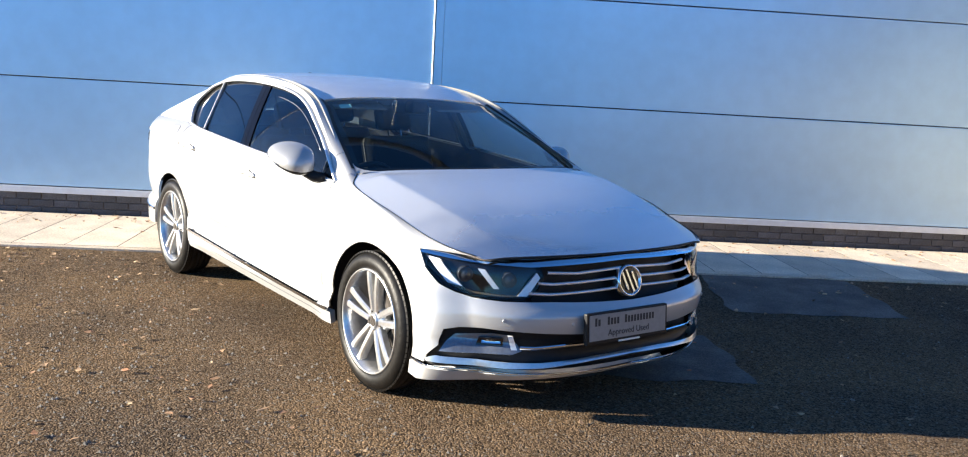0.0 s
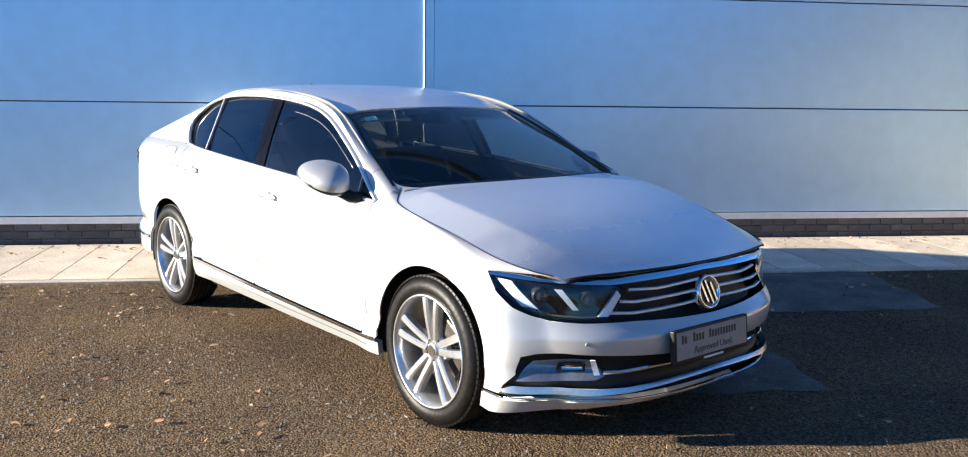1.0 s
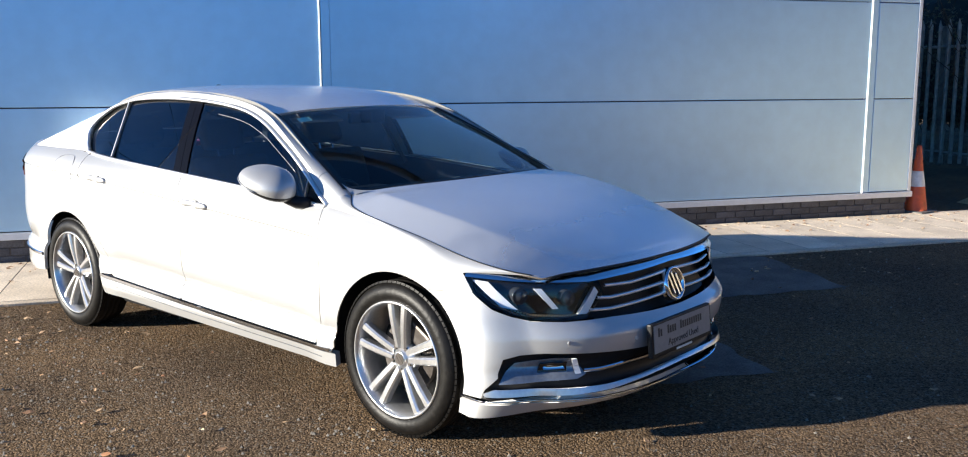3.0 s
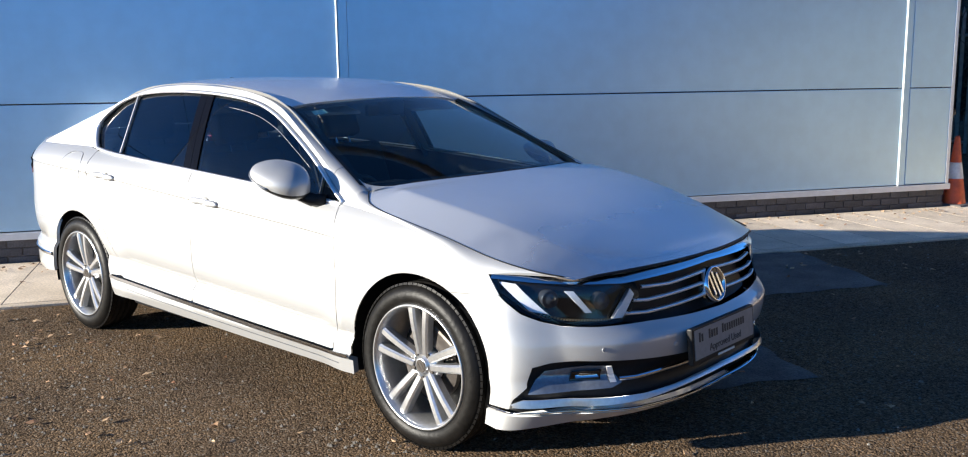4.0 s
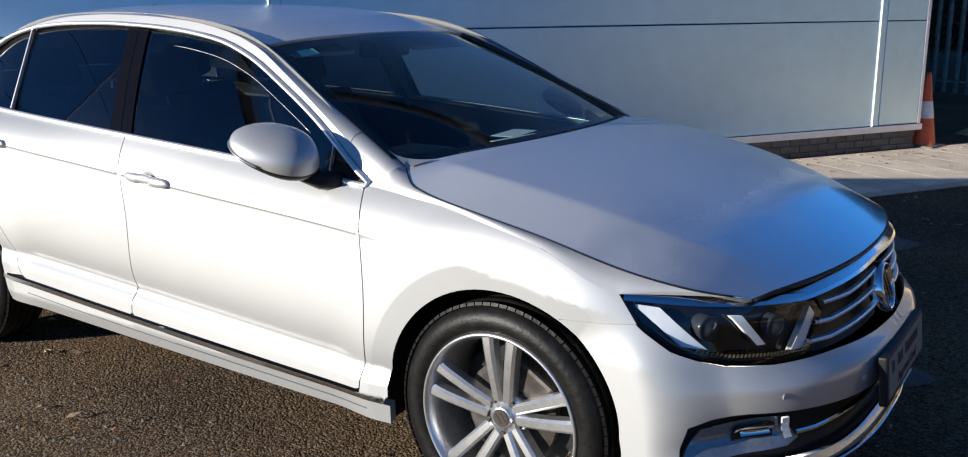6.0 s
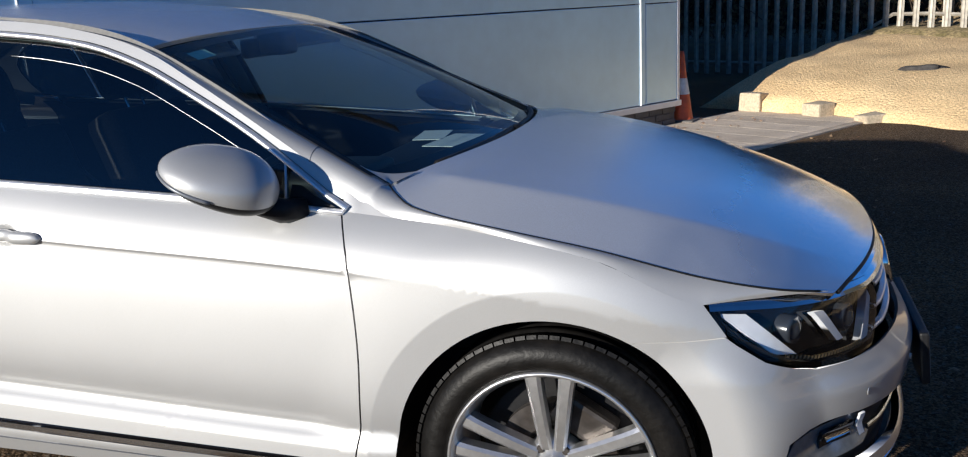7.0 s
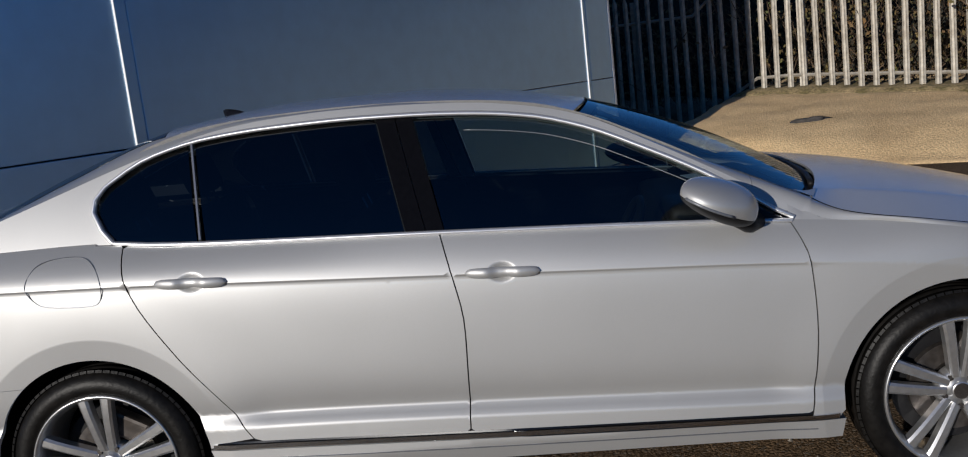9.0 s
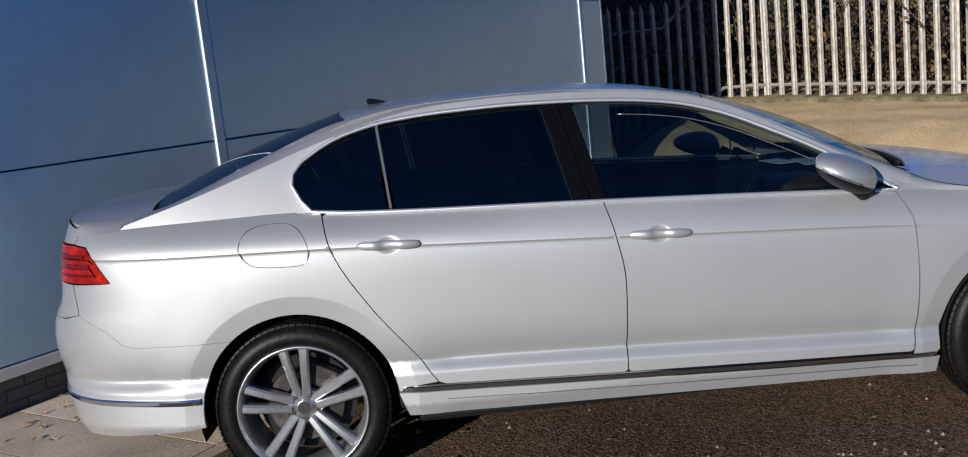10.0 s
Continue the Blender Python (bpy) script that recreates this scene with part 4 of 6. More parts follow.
        def rail(s, q):
            x = 2.392 - 3.012 * s
            xa = np.where(x > 1.9, 1.9 + (x - 1.9) * (2.338 - 1.9) / (2.392 - 1.9), x)
            a = cabin(xa, upper(xa))
            b = np.stack((x, edge_y(x), edge_z(x)), -1)
            t = (q + 1) / 2
            out = a + (b - a) * t[..., None]
            out[..., 2] += (0.001 + 0.004 * ease(x, 1.3, 1.9) + 0.011 * ease(x, 2.15, 2.39)) * np.sin(t * math.pi)
            out[..., 1] += 0.010 * np.sin(t * math.pi)
            out[..., 1] *= side
            return out

        part("roof_rail", sheet("roof_rail", rail, 70, 9, PAINT, 0.0), PAINT, car)
        qs = np.linspace(-1, 1, 9)
        bm = bmesh.new()
        add_tube(bm, [tuple(v) for v in rail(0.052 + 0.006 * (qs + 1), qs)], 0.0012, 5)
        part("pillar_joint", bm, GREY, made["front_fender", side], "", True)
        def edge_trim(s, q):
            p = rail(0.012 + 0.236 * s, 0.60 + 0.20 * (q + 1))
            p[..., 2] += 0.003
            return p

        part("screen_edge_trim", sheet("screen_edge_trim", edge_trim, 30, 4, BLACK), BLACK, car, "black trim along the windscreen's edge")
        # chrome frame of the windows
        loop = [(x, float(glass_top(x)) + 0.004) for x in np.linspace(2.31, 0.10, 44)] + [(0.078, 1.244), (0.046, 1.205), (0.043, 1.165), (0.075, 1.105), (0.112, 1.064)] + curve_pts(belt_line, 0.13, 2.30, 20)
        pts = cabin(np.array([p[0] for p in loop]), np.array([p[1] for p in loop]), -0.006) * np.array((1, side, 1))
        bm = bmesh.new()
        add_tube(bm, [tuple(p) for p in pts], 0.0125, 8, 0.6, True, (0, 1, 0))
        part("window_trim", bm, BRIGHT, car, "bright chrome window surround", True)
        # glass and pillars

        def slice_of(x_low0, x_top0, x_low1, x_top1):
            n = 16
            up = [(x_top0 + (x_top1 - x_top0) * i / n, float(glass_top(x_top0 + (x_top1 - x_top0) * i / n)) - 0.002) for i in range(n + 1)]
            down = [(x_low1 + (x_low0 - x_low1) * i / n, float(belt_line(x_low1 + (x_low0 - x_low1) * i / n)) + 0.004) for i in range(n + 1)]
            return up + down

        pane = slice_of(1.215, 1.135, 2.145, 2.135)
        part("window_pane", panel_mesh("window_pane", pane, lambda a, b: cabin(a, b, 0.010), GLASS, 0.04, 0.004, (side,)), GLASS, made["front_door", side], "lightly tinted side glass")
        pane = slice_of(0.425, 0.385, 1.085, 1.005)
        part("window_pane", panel_mesh("window_pane", pane, lambda a, b: cabin(a, b, 0.010), DARK_GLASS, 0.04, 0.004, (side,)), DARK_GLASS, made["rear_door", side], "dark privacy glass")
        pane = [(x, float(glass_top(x)) - 0.002) for x in np.linspace(0.080, 0.36, 10)] + [(0.395, 1.045), (0.118, 1.062), (0.080, 1.108), (0.052, 1.165), (0.054, 1.205)]
        part("quarter_glass", panel_mesh("quarter_glass", pane, lambda a, b: cabin(a, b, 0.010), DARK_GLASS, 0.04, 0.004, (side,)), DARK_GLASS, car, "small dark rear quarter glass")
        part("pillar_cover", panel_mesh("pillar_cover", slice_of(1.09, 1.01, 1.153, 1.071), lambda a, b: cabin(a, b, 0.004), PILLAR, 0.04, 0.01, (side,)), PILLAR, made["rear_door", side], "black pillar cover")
        part("pillar_cover", panel_mesh("pillar_cover", slice_of(1.156, 1.074, 1.212, 1.130), lambda a, b: cabin(a, b, 0.004), PILLAR, 0.04, 0.01, (side,)), PILLAR, made["front_door", side], "black pillar cover")
        bm = bmesh.new()
        ends = cabin(np.array((0.41, 0.375)), np.array((1.047, 1.365)), 0.0) * np.array((1, side, 1))
        add_tube(bm, [tuple(ends[0]), tuple((ends[0] + ends[1]) / 2), tuple(ends[1])], 0.011, 6, 0.5)
        part("window_divider", bm, SATIN, made["rear_door", side], "satin metal divider bar")
        part("front_quarter_glass", panel_mesh("front_quarter_glass", slice_of(2.15, 2.14, 2.285, 2.28), lambda a, b: cabin(a, b, 0.010), GLASS, 0.03, 0.004, (side,)), GLASS, made["front_door", side], "small triangular front quarter glass")
        foot = [(2.155, float(belt_line(2.155)) + 0.003), (2.158, 0.985), (2.185, 0.982), (2.215, 0.962), (2.275, 0.934)]
        part("mirror_triangle", panel_mesh("mirror_triangle", foot, lambda a, b: cabin(a, b, 0.003), BLACK, 0.03, 0.006, (side,)), BLACK, made["front_door", side], "black mirror base in the window's corner")
        bm = bmesh.new()
        ends = cabin(np.array((2.150, 2.138)), np.array((float(belt_line(2.15)) + 0.004, float(glass_top(2.138)) - 0.002)), 0.001) * np.array((1, side, 1))
        add_tube(bm, [tuple(ends[0]), tuple((ends[0] + ends[1]) / 2), tuple(ends[1])], 0.010, 6, 0.5)
        part("window_divider", bm, SATIN, made["front_door", side], "satin metal divider bar")
        bm = bmesh.new()
        xs = np.linspace(1.30, 2.03, 30)
        pts = cabin(xs, glass_top(xs) - 0.050, 0.006) * np.array((1, side, 1))
        add_tube(bm, [tuple(p) for p in pts], 0.0013, 5)
        part("deflector_edge", bm, SATIN, made["front_door", side], "thin pale edge of a wind deflector", True)
        handle(made["front_door", side], 1.388, side)
        handle(made["rear_door", side], 0.395, side)
        mirror(car, side)
        fuel = [(-0.155, 0.965), (-0.13, 1.02), (-0.07, 1.038), (0.02, 1.035), (0.07, 1.005), (0.098, 0.95), (0.09, 0.90), (0.05, 0.885), (-0.08, 0.893), (-0.13, 0.915)]
        if side < 0:
            pts = skin(np.array([ux(p[0]) for p in fuel + fuel[:1]]), np.array([p[1] for p in fuel + fuel[:1]]), -0.0004) * np.array((1, -1, 1))
            dense = smooth_loop([tuple(p) for p in pts[:-1]])
            bm = bmesh.new()
            add_tube(bm, dense, 0.0018, 5, 1.0, True, (0, 1, 0))
            part("fuel_flap", bm, GREY, made["rear_quarter", side], "rounded fuel flap outline")

    # hood
    mid_z = smooth_line((0, 0.3, 0.6, 0.85, 1), (1.008, 0.961, 0.892, 0.813, 0.749))

    def hood(s, q):
        x0 = HOOD_BACK + (3.400 - HOOD_BACK) * s
        xm = 2.535 + (3.542 - 2.535) * s
        k = np.abs(q)
        x = x0 + (xm - x0) * (1 - k**2.2)
        ey, ez = hood_y(x0), hood_z(x0)
        fold = 0.84 - 0.10 * s
        sharp = ease(s, 0.0, 0.10) * (1 - 0.85 * ease(s, 0.75, 1.0))
        soft = 1 - 0.40 * k**2 - 0.60 * k**6
        crisp = np.where(k < fold, 1 - 0.18 * (k / fold) ** 2, 0.82 * (1 - k) / (1 - fold))
        z = ez + (mid_z(s) - ez) * (soft + (crisp - soft) * sharp)
        z -= 0.003 * ease(s, 0.94, 1.0) * (1 - k**8)
        z -= 0.006 * ease(k, 0.86, 1.0) * ease(s, 0.85, 1.0)
        return np.stack((x, q * (ey - 0.003), z), -1)

    hood_panel = part("hood", sheet("hood", hood, 60, 121, SKYLIT_DEWY, 0.008), SKYLIT_DEWY, car, "silver hood speckled with dew, its base tone lifted for sky light")
    # a black rod stands in for the shaded gap and hides the rim
    bm = bmesh.new()
    qs = np.linspace(-0.97, 0.97, 61)
    add_tube(bm, [(p[0] + 0.001, p[1], p[2] - 0.0062) for p in hood(np.ones(61), qs)], 0.0048, 8)
    part("hood_seal", bm, BLACK, hood_panel, "black rod added for the gap's shade under the hood's front edge", True)
    for side in (-1, 1):
        def wing(s, q):
            xb = np.clip(2.338 + (3.40 - 2.338) * s, 2.25, 3.133)
            foot = cabin(np.full_like(s, 2.338), np.full_like(s, float(upper(2.338))))
            w = ease(s, 0.0, 0.10)[..., None]
            b = foot + (xb - 2.338)[..., None] * np.array((1.0, 0, 0)) * (1 - w) + (skin(np.interp(xb, PX, PU), shoulder(xb)) - foot - (xb - 2.338)[..., None] * np.array((1.0, 0, 0)) * (1 - w)) * w
            k = np.clip((s - 0.05) / 0.95, 0, 1)
            xa = HOOD_BACK + (3.395 - HOOD_BACK) * k
            start = np.clip(1 - s / 0.05, 0, 1)
            a = np.stack((xa + (2.392 - HOOD_BACK) * start, hood_y(xa) + (float(edge_y(2.392)) - float(hood_y(HOOD_BACK))) * start, hood_z(xa) + (float(edge_z(2.392)) - float(hood_z(HOOD_BACK))) * start), -1)
            t = (q + 1) / 2
            out = b + (a - b) * t[..., None]
            out[..., 2] += (0.005 + 0.011 * (1 - ease(s, 0.0, 0.14))) * np.sin(t * math.pi) * (1 - 0.6 * ease(s, 0.75, 1))
            out[..., 1] += (0.003 + 0.007 * (1 - ease(s, 0.0, 0.14))) * np.sin(t * math.pi) * (1 - ease(s, 0.75, 1))
            out[..., 1] *= side
            return out

        part("wing_top", sheet("wing_top", wing, 60, 9, PAINT, 0.0), PAINT, made["front_fender", side])
        xs = np.linspace(HOOD_BACK + 0.001, 3.37, 50)
        # the side gap's shade, likewise laid in as a thin black rod
        bm = bmesh.new()
        add_tube(bm, [(x, side * (float(hood_y(x)) + 0.001), float(hood_z(x)) - 0.0005) for x in xs], 0.0026, 6)
        part("hood_seal", bm, BLACK, hood_panel, "black rod added for the gap's shade along the hood's edge", True)

        def gusset(s, q):
            # the fender's upper rear corner, running up into the pillar's foot
            x = 2.297 + (2.45 - 2.297) * s
            low = skin(np.interp(x, PX, PU), shoulder(x) - 0.001, 0.0005)
            xc = np.minimum(x, 2.338)
            high = np.where((x < 2.338)[..., None], cabin(xc, upper(xc), -0.0005), wing(np.clip((x - 2.338) / 1.062, 0, 1), np.full_like(s, -1.0)) * np.array((1, side, 1)))
            t = (q + 1) / 2
            out = low + (high - low) * t[..., None]
            out[..., 1] *= side
            return out

        part("fender_corner", sheet("fender_corner", gusset, 24, 5, PAINT, 0.0), PAINT, made["front_fender", side])
        def corner(s, q):
            # rounded lower corner of the windscreen opening
            p0, c, p2 = np.array((2.31, float(edge_y(2.31)), float(edge_z(2.31)))), np.array((2.365, 0.742, 0.985)), hood(np.array(0.006), np.array(0.88))
            t = s[..., None]
            bend = (1 - t) ** 2 * p0 + 2 * t * (1 - t) * c + t**2 * p2
            xe = 2.31 + 0.082 * np.clip(s / 0.45, 0, 1)
            back, front = np.stack((xe, edge_y(xe) + 0.004, edge_z(xe)), -1), hood(np.full_like(s, 0.008), 1 - 0.12 * np.clip((s - 0.55) / 0.45, 0, 1))
            hard = back + (front - back) * np.clip((t - 0.45) / 0.10, 0, 1)
            out = hard + (bend - hard) * ((q + 1) / 2)[..., None]
            out[..., 2] += 0.005
            out[..., 1] *= side
            return out

        part("screen_corner", sheet("screen_corner", corner, 24, 5, PAINT, 0.0), PAINT, made["front_fender", side])

    # roof, glass, boot lid
    roof_mid = smooth_line((0, 0.2, 0.45, 0.7, 1), (1.341, 1.406, 1.445, 1.451, 1.408))

    def roof(s, q):
        x0 = 1.65 - (1.65 - 0.25) * s
        xm = 1.735 - (1.735 - 0.17) * s
        k = np.abs(q)
        ey, ez = edge_y(x0), edge_z(x0)
        return np.stack((x0 + (xm - x0) * (1 - k**2), q * ey, ez + (roof_mid(s) - ez) * (1 - 0.55 * k**2 - 0.45 * k**6)), -1)

    part("roof", sheet("roof", roof, 40, 41, SKYLIT_DEWY, 0.012), SKYLIT_DEWY, car, "silver roof with dew specks, its base tone lifted for sky light")

    def screen(s, q):
        k = np.abs(q)
        x0 = 2.340 + (1.665 - 2.340) * s
        xm = 2.515 + (1.745 - 2.515) * s
        ez = 0.978 + (1.302 - 0.978) * s + 0.010 * np.sin(s * math.pi)
        mz = 0.992 + (1.340 - 0.992) * s + 0.028 * np.sin(s * math.pi)
        ey = 0.735 + (0.560 - 0.735) * s
        return np.stack((x0 + (xm - x0) * (1 - k**2.2), q * ey, ez + (mz - ez) * (1 - k**2)), -1)

    part("windscreen", sheet("windscreen", screen, 24, 31, SCREEN), SCREEN, car, "clear raked windscreen reflecting the sky")

    def black_band(f, s0, s1, q0, q1, name, n0=20, n1=20, drop=0.004):
        def g(s, q):
            p = f(s0 + (s1 - s0) * s, q0 + (q1 - q0) * (q + 1) / 2)
            p[..., 2] -= drop
            return p
        part(name, sheet(name, g, n0, n1, BLACK), BLACK, car)

    for q0, q1 in ((-1, -0.955), (0.955, 1)):
        black_band(screen, 0, 1, q0, q1, "screen_border", 24, 3)
    black_band(screen, 0.955, 1, -1, 1, "screen_border", 3, 31)
    black_band(screen, 0, 0.055, -1, 1, "screen_border", 3, 31)

    def sticker(s, q):
        p = screen(0.875 + 0.06 * s, -0.90 + 0.055 * (q + 1))
        p[..., 2] -= 0.003
        return p

    part("screen_sticker", sheet("screen_sticker", sticker, 3, 5, GREEN_PAPER), GREEN_PAPER, car, "small pale green windscreen sticker")

    def backlight(s, q):
        k = np.abs(q)
        x0 = -0.50 + (0.245 + 0.50) * s
        xm = -0.60 + (0.165 + 0.60) * s
        ez = edge_z(x0) + 0.002
        mz = 1.14 + (1.408 - 1.14) * s + 0.02 * np.sin(s * math.pi)
        return np.stack((x0 + (xm - x0) * (1 - k**2), q * edge_y(x0), ez + (mz - ez) * (1 - k**2)), -1)

    part("rear_window", sheet("rear_window", backlight, 20, 25, DARK_GLASS), DARK_GLASS, car, "dark tinted rear window")

    def lid(s, q):
        k = np.abs(q)
        x = -0.53 - 0.36 * s * (1 - 0.26 * k**7) - 0.06 * (1 - k**2)
        ey = 0.648 + 0.02 * s
        ez = 1.108 - 0.022 * s + 0.0 * k
        return np.stack((x, q * ey, ez + 0.028 * (1 - 0.5 * k**2 - 0.5 * k**8)) , -1)

    part("boot_lid", sheet("boot_lid", lid, 16, 25, PAINT, 0.05), PAINT, car)
    for side in (-1, 1):
        def deck(s, q):
            x = 0.05 - 0.95 * s
            a = skin(np.interp(np.maximum(x, -0.9), PX[:800], PU[:800]), quarter_top(np.maximum(x, -0.9)))
            inner_y = np.where(x > -0.5, edge_y(np.maximum(x, -0.62)), 0.655)
            b = np.stack((np.maximum(x, -0.80), inner_y, np.where(x > -0.5, np.minimum(edge_z(np.maximum(x, -0.62)), 1.12), 1.108 - 0.022 * np.clip((-0.53 - x) / 0.43, 0, 1))), -1)
            t = (q + 1) / 2
            out = a + (b - a) * t[..., None]
            out[..., 2] += 0.007 * np.sin(t * math.pi)
            out[..., 1] *= side
            return out

        part("deck_side", sheet("deck_side", deck, 30, 7, PAINT, 0.05), PAINT, car)

    # front bumper, with the low intake cut out
    lamp = lamp_outline()
    bumper = ([(ux(2.987), 0.6562), (ux(3.178), 0.6662)] + [(a, b - 0.006) for a, b in lamp_lower()] + [(uy(0.44), 0.552), (uy(0.2), 0.543), (U_END, 0.538)]
              + [(U_END, 0.408), (uy(0.30), 0.412), (uy(0.52), 0.425), (uy(0.70), 0.436), (uy(0.755), 0.432), (uy(0.782), 0.418), (ux(3.31), 0.345), (ux(3.262), 0.298), (ux(3.256), 0.284), (ux(3.25), 0.262), (ux(3.16), 0.262)] + body_x(arc(2.791, 0.374, -8, 60)))
    b = part("front_bumper", panel_mesh("front_bumper", bumper, skin, PAINT, 0.025, 0.010, (-1, 1)), PAINT, car)
    joint = [(ux(3.02), 0.70), (ux(3.17), 0.72), (ux(3.19), 0.63), (ux(3.03), 0.615)]
    for side in (-1, 1):
        part("bumper_joint", panel_mesh("bumper_joint", joint, lambda a, b: skin(a, b, 0.011), BLACK, 0.03, 0.0, (side,)), BLACK, b)
    intake = [(ux(3.20), 0.27), (ux(3.30), 0.45), (uy(0.6), 0.45), (U_END, 0.44), (U_END, 0.21), (uy(0.5), 0.20), (ux(3.22), 0.22)]
    part("intake_backing", panel_mesh("intake_backing", intake, lambda a, b: skin(a, b, 0.045), BLACK, 0.04, 0.0, (-1, 1)), BLACK, b, "black intake mesh")
    blade = [(ux(3.255), 0.282), (ux(3.30), 0.298), (uy(0.62), 0.290), (uy(0.48), 0.290), (uy(0.36), 0.296), (uy(0.2), 0.303), (U_END, 0.305), (U_END, 0.292), (uy(0.2), 0.288), (uy(0.36), 0.279), (uy(0.48), 0.269), (uy(0.62), 0.264), (ux(3.255), 0.270)]
    part("bumper_blade", panel_mesh("bumper_blade", blade, lambda a, b: skin(a, b, 0.0) + np.stack((0.016 - 0.5 * (b - 0.255), 0 * a, 0 * a), -1), SATIN, 0.02, 0.03, (-1, 1)), SATIN, b, "bright satin blade under the intake")
    lip = [(ux(3.148), 0.243), (ux(3.25), 0.236), (uy(0.5), 0.224), (uy(0.25), 0.230), (U_END, 0.236), (U_END, 0.226), (uy(0.25), 0.217), (uy(0.5), 0.205), (uy(0.7), 0.190), (ux(3.2), 0.174), (ux(3.145), 0.182)]
    part("bumper_lip", panel_mesh("bumper_lip", lip, skin, PAINT, 0.025, 0.03, (-1, 1)), PAINT, b)
    u_bar(b, [(ux(3.15), 0.252), (ux(3.25), 0.246), (uy(0.5), 0.234), (uy(0.25), 0.240), (U_END, 0.246)], 0.0035, 0.008, CHROME, "lip_strip", 0.002)
    u_bar(b, [(uy(0.565), 0.349), (uy(0.5), 0.347), (uy(0.36), 0.356), (U_END, 0.362)], 0.007, 0.01, CHROME, "intake_strip", 0.012)
    for side in (-1, 1):
        fog = [(ux(3.30), 0.318), (ux(3.36), 0.395), (uy(0.66), 0.405), (uy(0.60), 0.40), (uy(0.56), 0.335), (uy(0.6), 0.32)]
        part("fog_housing", panel_mesh("fog_housing", fog, lambda a, b: skin(a, b, 0.022) + np.stack((0.35 * (0.36 - b), 0 * a, 0 * a), -1), FOG_GREY, 0.02, 0.02, (side,)), FOG_GREY, b, "grey fog lamp housing")
        f2 = [(uy(0.715), 0.352), (uy(0.71), 0.386), (uy(0.63), 0.389), (uy(0.63), 0.352)]
        part("fog_lamp", panel_mesh("fog_lamp", f2, lambda a, b: skin(a, b, 0.014), GLOSS, 0.015, 0.008, (side,)), GLOSS, b, "dark fog lamp cover")
        f4 = [(uy(0.705), 0.362), (uy(0.70), 0.378), (uy(0.64), 0.380), (uy(0.64), 0.364)]
        part("fog_reflector", panel_mesh("fog_reflector", f4, lambda a, b: skin(a, b, 0.011) + np.stack((0.9 * (0.37 - b), 0 * a, 0 * a), -1), CHROME, 0.012, 0.004, (side,)), CHROME, b, "bright fog lamp reflector")
        f3 = [(uy(0.598), 0.338), (uy(0.615), 0.402), (uy(0.597), 0.402), (uy(0.575), 0.338)]
        part("fog_bezel", panel_mesh("fog_bezel", f3, lambda a, b: skin(a, b, 0.014), WHITE_LAMP, 0.015, 0.006, (side,)), WHITE_LAMP, b, "pale fog lamp bezel")
        for uu, z in ((uy(0.63), 0.475), (uy(0.35), 0.46)):
            p = skin(np.array([uu]), np.array([z]), -0.001)[0] * np.array((1, side, 1))
            bm = bmesh.new()
            add_lathe(bm, ((0.0, 0.002), (0.0075, 0.002), (0.009, 0.0)), 14, look(tuple(p), tuple(p + np.array((-1, -side * 0.4, 0)))))
            part("parking_sensor", bm, PAINT, b)

    # grille and lamps
    grille = part("grille", panel_mesh("grille", [(uy(0.52), 0.545), (uy(0.47), 0.60), (uy(0.47), 0.70), (uy(0.5), 0.725), (U_END, 0.735), (U_END, 0.525), (uy(0.45), 0.530)], lambda a, b: skin(a, b, 0.07), BLACK, 0.03, 0.0, (-1, 1)), BLACK, car, "black front grille with chrome bars")
    u_bar(grille, [(ux(3.145), 0.738), (ux(3.30), 0.728), (uy(0.66), 0.718), (uy(0.54), 0.711), (uy(0.4), 0.717), (U_END, 0.727)], 0.013, 0.016, CHROME, "upper_chrome_bar", -0.011, slope=1.15)
    for z, y1, y2 in ((0.672, 0.455, 0.30), (0.629, 0.50, 0.43), (0.586, 0.54, 0.44)):
        u_bar(grille, [(uy(y1), z), (uy(y2), z - 0.006), (U_END, z + 0.006)], 0.0055, 0.012, BRIGHT, "grille_bar", 0.008)
    badge(car)
    for side in (-1, 1):
        headlamp(car, lamp, side)

    # tail
    rear = [(ux(-0.372), 0.30), (ux(-0.50), 0.29), (ur(0.7), 0.26), (U_TAIL, 0.25), (U_TAIL, 0.70), (ur(0.72), 0.735), (ux(-0.832), 0.7556), (ux(-0.7015), 0.6888), (ux(-0.6515), 0.6406), (ux(-0.60), 0.6266)] + body_x(arc(0.0, 0.374, 128.3, 185, 14))
    part("rear_bumper", panel_mesh("rear_bumper", rear, skin, PAINT, 0.03, 0.02, (-1, 1)), PAINT, car)
    face = [(U_TAIL, 0.705), (ur(0.72), 0.740), (ux(-0.834), 0.757), (ux(-0.854), 0.872), (ur(0.60), 0.876), (ur(0.60), 1.026), (ux(-0.842), 1.026), (ux(-0.842), 1.070), (ur(0.66), 1.088), (ur(0.45), 1.104), (U_TAIL, 1.112)]
    part("tail_panel", panel_mesh("tail_panel", face, skin, PAINT, 0.03, 0.0, (-1, 1)), PAINT, car)
    u_bar(car, [(ux(-0.375), 0.405), (ux(-0.7), 0.415), (ur(0.7), 0.42), (U_TAIL, 0.42)], 0.012, 0.010, CHROME, "rear_bumper_strip", -0.006)
